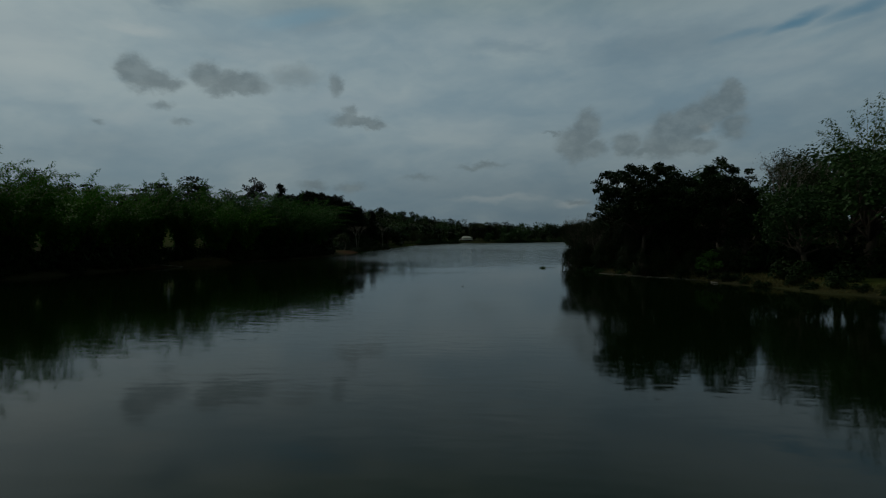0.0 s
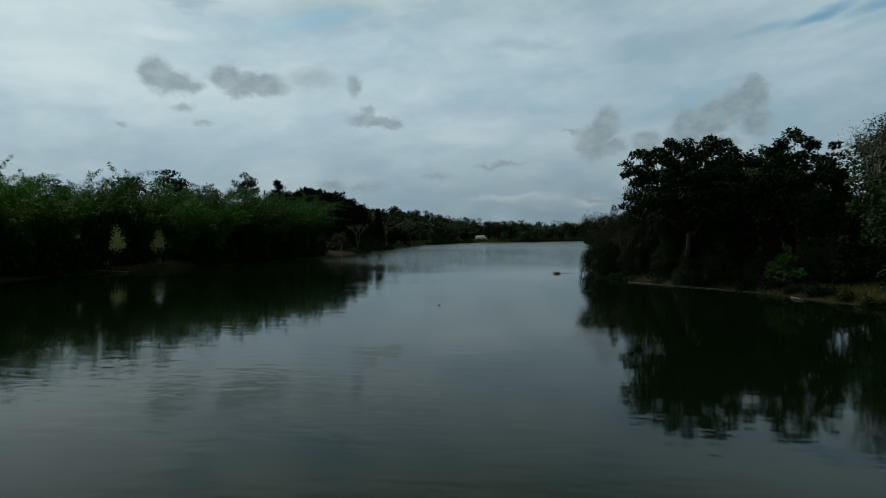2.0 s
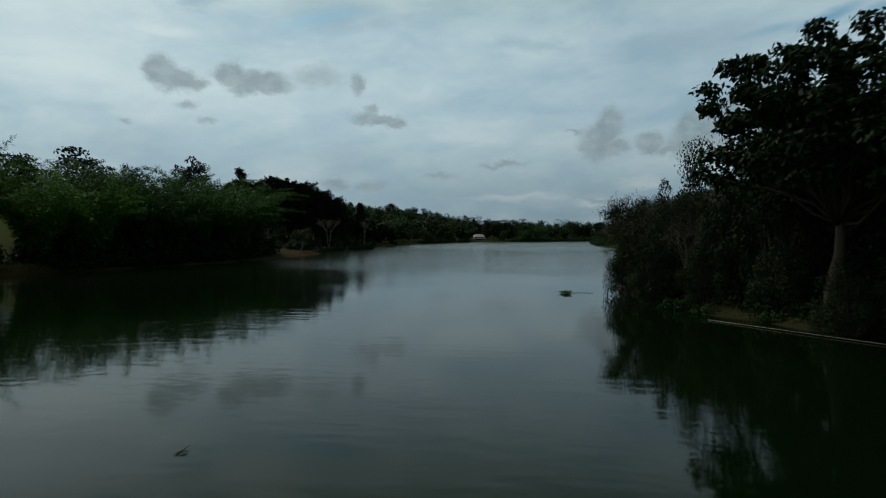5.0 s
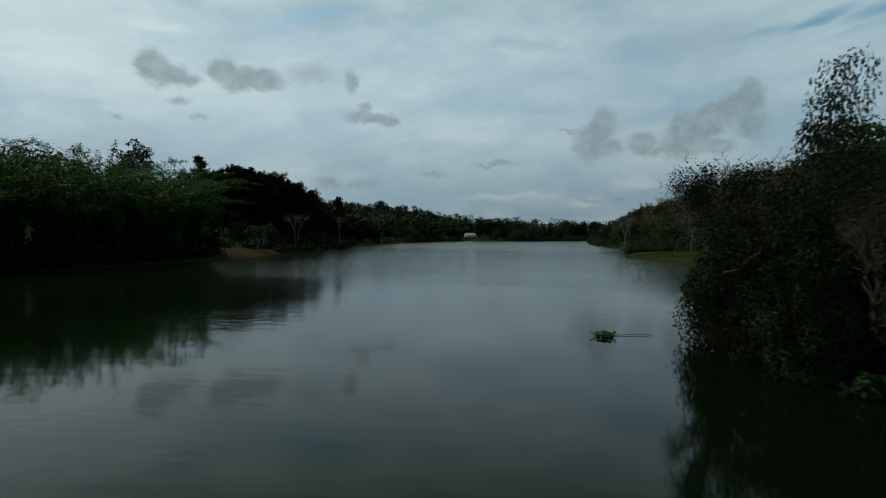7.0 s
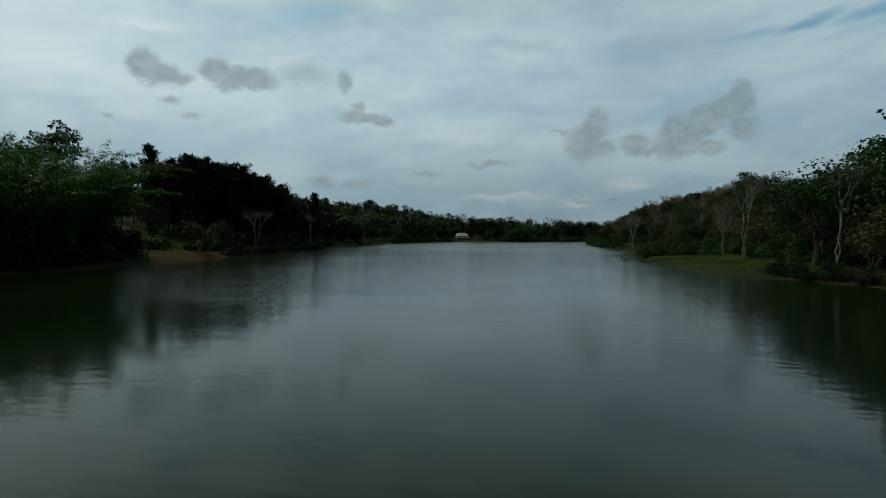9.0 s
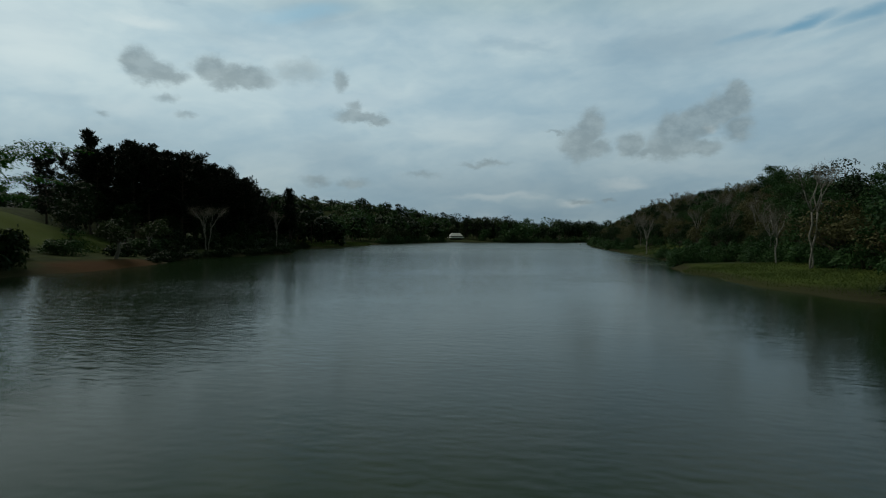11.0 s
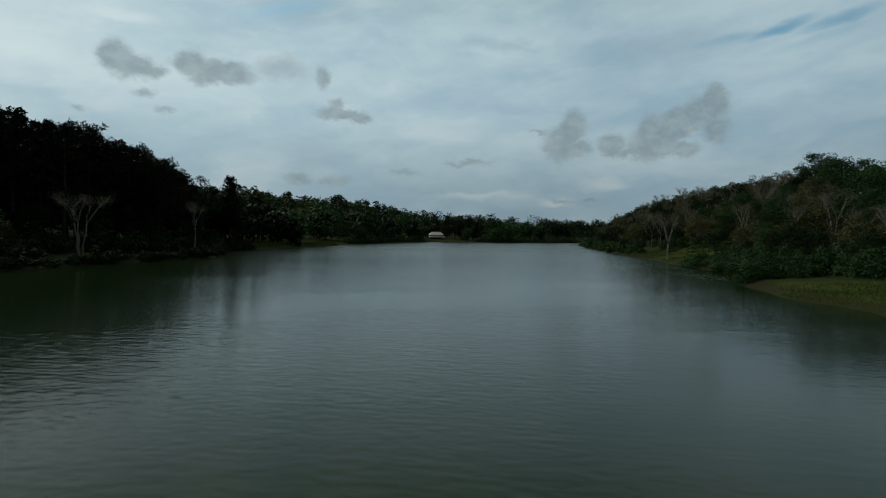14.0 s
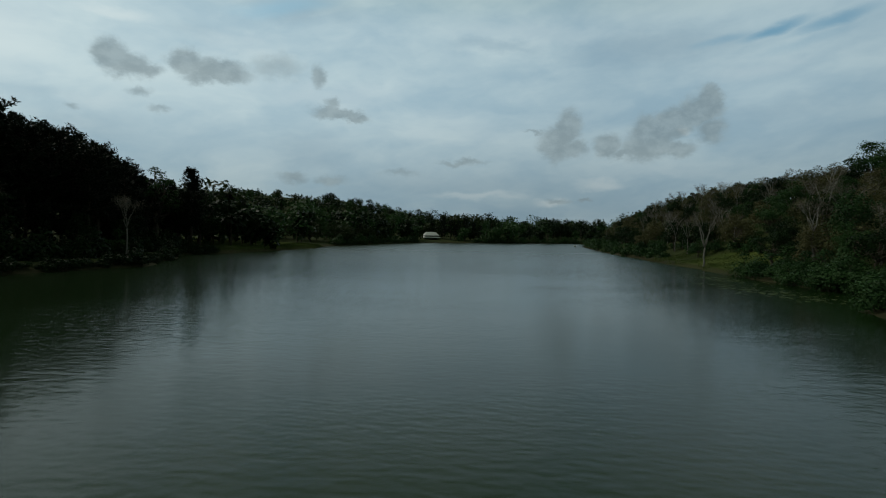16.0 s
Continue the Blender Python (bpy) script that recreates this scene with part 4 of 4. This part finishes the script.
# ---- the wooded hillside ----
dark_near = [broad_tree("shade_tree", "leafy dark green shade tree in the hillside wood", 86 + i, 12.5, 4.8, 40, 100, 0.385, LEAF_TREE, base=0.3, flat=0.6) for i in range(2)]
rng = np.random.default_rng(77)
placed = []
for _ in range(8000):
    x, y = rng.uniform(42, 140), rng.uniform(112, 345)
    d = float(shore_distance([x], [y])[0])
    clear = 12 if 120 < y < 160 else 9 if 196 < y < 218 else 4.5
    if d < clear or d > 50 or any((x - a) ** 2 + (y - b) ** 2 < (3.5 + d * 0.02) ** 2 for a, b in placed):
        continue
    placed.append((x, y))
scrub = [broad_tree("scrub_tree", "small brownish-green tree on the wooded hillside", 136 + i, 8.0, 3.7, 30, 78, 0.345, LEAF_BROWN, BARK, 0.25, 0.75) for i in range(3)]
for i, (x, y) in enumerate(placed):
    kind = rng.integers(0, 14)
    off = float(shore_distance([x], [y])[0])
    low = (0.66 if off < 46 else 0.85) if y > 165 else 0.72 if x > 50 else 0.9
    if kind < 4:
        plant((wood_near if y < 215 else wood)[kind % 4], x, y, rng.uniform(0, 360), rng.uniform(0.75, 1.05) * low)
    elif kind < 10 and off > 8 or kind < 7:
        plant(scrub[kind % 3], x, y, rng.uniform(0, 360), rng.uniform(0.85, 1.15) * low, exact=True)
    elif kind < 13 or off < 12:
        plant(dark_near[kind % 2] if y < 215 else rounds[kind % 3], x, y, rng.uniform(0, 360), rng.uniform(0.5, 0.75) * low, exact=True)
    else:
        plant(haze, x, y, rng.uniform(0, 360), rng.uniform(0.6, 0.75) * low)
plant(dark_near[0], 63.3, 155.0, 40, (14.3 - ground_at(63.3, 155.0)) / 12.5, exact=True)
white_tree = pale_tree("white_forked_tree", "white-stemmed forked bare tree on the grassy shore", 162, 8.0, 2.6, 1, 0.36, 1.7)
plant(white_tree, 59.8, 206.5, 0, 1.0)
tall_pale = pale_tree("tall_pale_tree", "tall pale-stemmed tree with a thin bare crown in the wood", 164, 10.0, 2.6, 2, 0.55, 0.95)
for x, y, top, r in [(51.6, 142.6, 11.4, 0), (48.6, 121.6, 10.4, 30), (57.8, 150, 9.0, 80), (60.8, 185.5, 9.0, 200), (67.5, 189.5, 11.0, 300), (63.5, 180.0, 8.5, 10), (72, 199, 13.0, 70), (55.5, 134.5, 9.5, 140), (66, 176, 10.0, 250)]:
    plant(tall_pale, x, y, r, (top - ground_at(x, y)) / 10.0, exact=True)

bare = pale_tree("bare_hillside_tree", "grey bare-branched tree standing in the hillside wood", 181, 8.6, 3.0, 1, 0.45, 1.3)
for _ in range(150):
    x, y = rng.uniform(52, 110), rng.uniform(150, 290)
    if 6 < float(shore_distance([x], [y])[0]) < 26:
        plant(bare, x, y, rng.uniform(0, 360), rng.uniform(0.55, 0.8), exact=True)
for i in range(170):
    x, y = rng.uniform(50, 150), rng.uniform(118, 330)
    d = float(shore_distance([x], [y])[0])
    if (14 if 118 < y < 160 else 9 if 196 < y < 218 else 5) < d < 60:
        plant((shrub_near if y < 190 else shrub_wood)[i % 3], x, y, rng.uniform(0, 360), rng.uniform(0.7, 1.15) * (0.8 if y > 150 else 1.0))


def fringe(points, protos, spacing, inland, lo, hi, seed):
    """Plants along the waterline, set back from it by about that much."""
    rng = random.Random(seed)
    for i, (x, y) in enumerate(along(points, spacing)):
        gx = float(shore_distance([x + 0.5], [y])[0] - shore_distance([x - 0.5], [y])[0])
        gy = float(shore_distance([x], [y + 0.5])[0] - shore_distance([x], [y - 0.5])[0])
        k = inland * rng.uniform(0.6, 1.5) - float(shore_distance([x], [y])[0])
        size = rng.uniform(lo, hi)
        plant(protos[i % len(protos)], x + gx * k + rng.uniform(-0.4, 0.4), y + gy * k, rng.uniform(0, 360), size, rng.uniform(0.8, 1.1))


for i, (x, y) in enumerate(along([(54.5, 117), (54, 128), (54.5, 140), (55, 150), (57, 160), (56, 168)], 1.9)):
    plant(shrub_near[i % 3], x + pick.uniform(-1.2, 1.2), y, pick.uniform(0, 360), pick.uniform(0.7, 1.05), pick.uniform(0.9, 1.4))
for i, (x, y) in enumerate(along([(54, 119), (54, 130), (55, 145), (57, 158), (57, 168), (58, 182), (66, 195), (70, 228), (76, 270), (86, 320), (92, 350)], 4.2)):
    plant((shrub_near if y < 200 else shrub_wood)[i % 3], x + pick.uniform(-1, 1), y, pick.uniform(0, 360), pick.uniform(0.65, 1.0))

fringe(SHORE_RIGHT[9:13], shrub_near, 1.8, 0.7, 0.6, 1.0, 1)
fringe([(53.5, 168), (51, 163.5), (46.5, 160.5)], shrub_near, 1.5, 1.0, 0.7, 1.0, 12)
fringe([(41.4, 121), (45, 114)], tangle, 1.6, 1.2, 0.7, 1.1, 11)
fringe(SHORE_RIGHT[5:8], shrub_wood, 4.5, 1.8, 0.8, 1.3, 2)
fringe(SHORE_RIGHT[18:22], tangle, 2.4, 1.4, 0.7, 1.1, 3)
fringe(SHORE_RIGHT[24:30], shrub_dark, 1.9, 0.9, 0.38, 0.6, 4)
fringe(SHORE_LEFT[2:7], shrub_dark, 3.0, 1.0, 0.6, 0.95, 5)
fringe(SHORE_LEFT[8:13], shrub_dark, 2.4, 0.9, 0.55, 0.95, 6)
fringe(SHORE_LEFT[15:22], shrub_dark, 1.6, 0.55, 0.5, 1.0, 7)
fringe([(-4, 294)] + SHORE_LEFT[25:], shrub_wood, 3.0, 1.5, 0.8, 1.3, 8)
fringe(SHORE_RIGHT[0:4], shrub_wood, 3.2, 1.5, 1.0, 1.6, 9)


# ---- far woods ----
def far_woods():
    rng = np.random.default_rng(5)
    soups, stems = [Soup(), Soup(), Soup()], Soup()
    count = 0
    for _ in range(14000):
        x, y = rng.uniform(-330, 420), 240 + 560 * rng.uniform() ** 1.4
        d = float(shore_distance([x], [y])[0])
        if d < 2.5 or count > 1250 or (x < -35 and y < 300 and x > -60) or (abs(x - 27) < 7 and y < 400) or (x > 40 and y < 350) or (-120 < x < -52 and 585 < y < 700):
            continue
        if d > 50 and rng.uniform() > (0.8 if 20 < x < 160 and y < 520 else 0.25):
            continue
        count += 1
        z, h = ground_at(x, y), rng.choice((5.5, 7.0, 9.0, 10.5, 12.5)) * rng.uniform(0.85, 1.1) * (0.85 if d < 9 else 1.0)
        s = h * rng.uniform(0.28, 0.55)
        soup = soups[rng.choice((0, 0, 1, 2, 2))]
        for _ in range(6):
            a, k = rng.uniform(0, 6.3), rng.uniform(0, 1)
            c = (x + math.cos(a) * s * k * 0.8, y + math.sin(a) * s * k * 0.8, z + h * (0.84 - 0.72 * rng.uniform() * (0.35 + 0.65 * k)))
            clump(soup, rng, c, (s * 0.6, s * 0.6, s * 0.5), 42, 1.2)
        stems.tube([(x, y, z - 0.5), (x, y, z + h * 0.6)], (0.18, 0.1), 4)
    for _ in range(330):
        x, y = rng.uniform(-240, 30), rng.uniform(545, 680)
        z, s = ground_at(x, y), rng.uniform(2.2, 4.2)
        soup = soups[rng.choice((0, 1, 2))]
        if not (-110 < x < -58 and 600 < y < 660):
            for _ in range(4):
                c = (x + rng.normal() * s * 0.6, y + rng.normal() * s * 0.6, z + s * rng.uniform(0.2, 1.2))
                clump(soup, rng, c, (s * 0.7, s * 0.7, s * 0.55), 16, 1.9)
    ob = thing("far_woods", "mixed green woods on the far shore and hills", "woods")
    tagged(ob, kind="stuff")
    for nm, soup, leaf in zip(("green_crowns", "olive_crowns", "dark_crowns"), soups, (LEAF_WOOD, LEAF_OLIVE, LEAF_TREE)):
        tagged(part(nm, soup, leaf, ob), kind="stuff")
    tagged(part("trunks", stems, BARK, ob), kind="stuff")


far_woods()
for i, (x, y, s) in enumerate([(33.5, 397, 0.75), (37, 396, 0.72), (41, 400, 0.7), (45, 404, 0.66), (49, 402, 0.6), (35, 404, 0.7), (53, 408, 0.55), (40, 406, 0.72)]):
    plant(pines[i % 4], x, y, pick.uniform(0, 360), s)


# ---- the hut on the far shore ----
def hut():
    ob = thing("lakeside_hut", "open lakeside hut with a two-tiered white metal roof", "hut")
    deck = Soup()
    deck.box((-3.6, -3.0, 0.0), (3.6, 3.0, 0.22))
    part("deck", deck, TIMBER, ob)
    post = Soup()
    post.tube([(0, 0, 0.2), (0, 0, 2.2)], (0.09, 0.08), 8)
    me = post.mesh("post", TIMBER)
    for x in (-3.2, -1.1, 1.1, 3.2):
        for y in (-2.6, 2.6):
            p = part("post", me, None, ob)
            p.location = (x, y, 0)
    for nm, (w, d, z0), (u, v, z1) in (("lower_roof", (4.1, 3.4, 1.75), (3.5, 2.7, 2.15)), ("upper_roof", (3.5, 2.7, 2.75), (2.2, 0.3, 4.3))):
        r = Soup()
        lo = [(-w, -d, z0), (w, -d, z0), (w, d, z0), (-w, d, z0)]
        hi = [(-u, -v, z1), (u, -v, z1), (u, v, z1), (-u, v, z1)]
        rim = [(x, y, z - 0.14) for x, y, z in lo]
        r.add(lo + hi + rim, [(0, 1, 5, 4), (1, 2, 6, 5), (2, 3, 7, 6), (3, 0, 4, 7), (4, 5, 6, 7), (8, 9, 1, 0), (9, 10, 2, 1), (10, 11, 3, 2), (11, 8, 0, 3), (11, 10, 9, 8)])
        part(nm, r, ROOF_WHITE, ob, "white painted sheet-metal roof")
    band = Soup()
    band.box((-3.1, -2.3, 2.1), (3.1, 2.3, 2.7))
    part("clerestory", band, TIMBER, ob)
    wall = Soup()
    wall.box((-3.0, -0.1, 0.2), (3.0, 0.1, 1.9))
    part("back_wall", wall, TIMBER, ob)
    rail = Soup()
    rail.box((-3.4, -2.9, 0.95), (3.4, -2.82, 1.03))
    part("rail", rail, TIMBER, ob)
    return ob


plant(hut(), 27.5, 392, 8, 1.0, z=0.5, sink=0)


def boat():
    ob = thing("moored_boat", "small white boat moored under the trees", "boat")
    hull = Soup()
    rings = []
    for i in range(9):
        t = i / 8
        w = 0.62 * math.sin(math.pi * min(1.0, 0.25 + t * 0.75)) ** 0.7 if i < 8 else 0.03
        x = -1.6 + 3.2 * t
        rings.append([(x, -w, 0.45 + 0.15 * t * t), (x, -w * 0.75, 0.0), (x, 0, -0.12), (x, w * 0.75, 0.0), (x, w, 0.45 + 0.15 * t * t)])
    hull.add([p for r in rings for p in r], [(i * 5 + j, i * 5 + j + 1, i * 5 + j + 6, i * 5 + j + 5) for i in range(8) for j in range(4)] + [(4, 3, 2, 1, 0)])
    part("hull", hull, PAINT_WHITE, ob)
    for x in (-0.7, 0.5):
        seat = Soup()
        seat.box((x - 0.12, -0.5, 0.28), (x + 0.12, 0.5, 0.32))
        part("seat", seat, TIMBER, ob)
    return ob


plant(boat(), 83.2, 347.5, 70, 1.0, z=0.05, sink=0)


def mast():
    ob = thing("hilltop_mast", "slim steel mast on the far hilltop", "mast")
    pole = Soup()
    pole.tube([(0, 0, -1), (0, 0, 3), (0, 0, 7)], (0.35, 0.25, 0.15), 6)
    part("pole", pole, STEEL, ob)
    box = Soup()
    box.box((-0.8, -0.5, 3.2), (0.8, 0.5, 4.4))
    part("aerial", box, STEEL, ob)
    return ob


tower = mast()
plant(tower, -70, 640, 0, 0.9)
plant(tower, -65, 644, 30, 0.6)


# ---- things afloat ----
def hyacinth():
    """A floating rosette: every leaf a bulbous stalk with a cupped round blade."""
    ob = thing("water_hyacinth", "floating clump of green water hyacinth", "water plant")
    rng = np.random.default_rng(9)
    leaf = Soup()
    leaf.tube([(0, 0, -0.02), (0.02, 0, 0.08), (0.05, 0, 0.18), (0.08, 0, 0.25)], (0.012, 0.02, 0.012, 0.008), 5)
    ring = [(0.08 + 0.17 * (0.5 - 0.5 * math.cos(a)), 0.085 * math.sin(a), 0.25 + 0.10 * (0.5 - 0.5 * math.cos(a)) + 0.03 * abs(math.sin(a))) for a in np.linspace(0, 2 * math.pi, 10, endpoint=False)]
    leaf.add([(0.17, 0, 0.285)] + ring, [(0, 1 + i, 1 + (i + 1) % 10) for i in range(10)])
    me = leaf.mesh("leaf", LEAF_FERN, True)
    for i in range(64):
        r, a = 0.58 * math.sqrt(rng.uniform(0, 1)), rng.uniform(0, 360)
        o = part("leaf", me, None, ob)
        k = rng.uniform(0.7, 1.25)
        o.matrix_basis = Matrix.LocRotScale((r * math.cos(i * 2.4), 0.5 * r * math.sin(i * 2.4), 0.0), Euler((radians(rng.uniform(-25, 25)), radians(rng.uniform(-15, 35)), radians(a))), (k, k, k))
    roots = Soup()
    n = 160
    p = np.stack([rng.normal(size=n) * 0.25, rng.normal(size=n) * 0.18, np.full(n, 0.0)], 1)
    roots.leaves(p, unit(rng, n) * (1, 1, 0.1), unit(rng, n, 3), rng.uniform(0.1, 0.3, n), rng.uniform(0.01, 0.03, n))
    tagged(part("dead_leaf_mat", roots, GRASS_DRY, ob), kind="stuff")
    return ob


plant(hyacinth(), 16.05, 74.3, -25, 0.62, 0.72, z=0.02, sink=0)


def branch(name, label, points, r0, r1, mat, fork=True):
    ob = thing(name, label, "driftwood")
    rng = np.random.default_rng(len(points) + int(r0 * 1000))
    s = Soup()
    pts = np.array(points, float) - np.array(points[0], float)
    s.tube(pts, np.linspace(r0, r1, len(pts)), 7)
    part("stem", s, mat, ob, smooth=True)
    if fork:
        t = Soup()
        mid = pts[len(pts) // 2]
        t.tube([mid, mid + (pts[-1] - mid) * 0.4 + (0.06, 0.10, 0.08)], (r0 * 0.5, r0 * 0.2), 5)
        part("twig", t, mat, ob)
    ob.matrix_basis = Matrix.Translation(points[0])
    return ob


branch("floating_branch", "thin dark branch afloat beside the hyacinth", [(16.4, 74.5, 0.02), (17.0, 74.6, 0.04), (17.6, 74.65, 0.03), (18.0, 74.72, 0.02)], 0.014, 0.007, BARK)
branch("floating_stick", "short dark stick adrift on the lake", [(3.6, 46.85, 0.01), (3.68, 46.88, 0.03), (3.78, 46.92, 0.02)], 0.022, 0.01, BARK)
branch("bleached_pole", "long bleached bamboo pole lying along the waterline", [(20.0, 62.6, 0.03), (22.0, 59.2, 0.05), (24.4, 55.4, 0.04), (26.3, 51.6, 0.06)], 0.016, 0.012, DRIFTWOOD, False)
branch("bleached_log", "short bleached log at the waterline", [(26.2, 49.6, 0.04), (26.0, 48.9, 0.07), (26.1, 48.2, 0.05)], 0.055, 0.04, DRIFTWOOD)
branch("bank_log", "bleached fallen stem at the foot of the bamboo", [(-34.6, 82.0, 0.05), (-36.0, 80.2, 0.3), (-37.6, 78.6, 0.5)], 0.04, 0.025, DRIFTWOOD)


# ---- grass ----
def grass(name, label, patches, count, mat, tallest, seed):
    rng = np.random.default_rng(seed)
    soup = Soup()
    got = []
    for x, y, rx, ry, near, far in patches:
        n = int(count * 3)
        px, py = x + rx * rng.uniform(-1, 1, n), y + ry * rng.uniform(-1, 1, n)
        d = shore_distance(px, py)
        keep = (d > near) & (d < far)
        px, py = px[keep][:count], py[keep][:count]
        pz = land(px, py)
        got.append(np.stack([px, py, pz - 0.03], 1)[pz > 0.02])
    p = np.concatenate(got)
    n = len(p)
    tall = tallest * rng.uniform(0.45, 1.0, n) * (0.75 + 0.35 * waves(p[:, 0], p[:, 1], 7, 2))
    soup.leaves(p, np.array([0, 0, 1.0]) + rng.normal(size=(n, 3)) * (0.6, 0.6, 0.05), unit(rng, n) * (1, 1, 0.1) + (0, 0, 0.5), tall, 0.014 + 0.014 * rng.uniform(0, 1, n))
    tagged(new(name, soup.mesh(name, mat)), label, "grass", kind="stuff")


grass("shore_grass", "long yellow-green grass on the lake shore", [(46, 138, 9, 16, -1.5, 11), (60, 210, 9, 20, -1.2, 8), (-14, 250, 9, 30, -0.3, 7), (-13, 268, 8, 14, -0.3, 7)], 15000, GRASS, 0.42, 1)
grass("bank_grass", "dry tawny grass on the low bank", [(30, 43, 6, 9, -0.2, 4), (23, 58, 5, 9, -0.1, 2), (-33, 92, 6, 10, 0.8, 4)], 3500, GRASS_DRY, 0.5, 2)


def lily_pads():
    """Round floating leaves in loose rafts off the grassy point."""
    rng = np.random.default_rng(21)
    soup = Soup()
    for cx, cy, rx, ry, count in ((46.5, 172, 3.0, 8.0, 170), (50.5, 186, 2.2, 6.0, 110)):
        for _ in range(count):
            x, y, r = cx + rng.normal() * rx * 0.5, cy + rng.normal() * ry * 0.5, rng.uniform(0.10, 0.24)
            a = np.linspace(0.25, 2 * math.pi - 0.25, 9) + rng.uniform(0, 6)
            soup.add([(x, y, 0.012)] + [(x + r * math.cos(t), y + r * math.sin(t), 0.02 + 0.02 * rng.uniform()) for t in a], [(0, i + 1, i + 2) for i in range(8)])
    tagged(new("lily_pads", soup.mesh("lily_pads", GRASS)), "scattered floating lily pads off the grassy shore", "water plants", kind="stuff")


lily_pads()
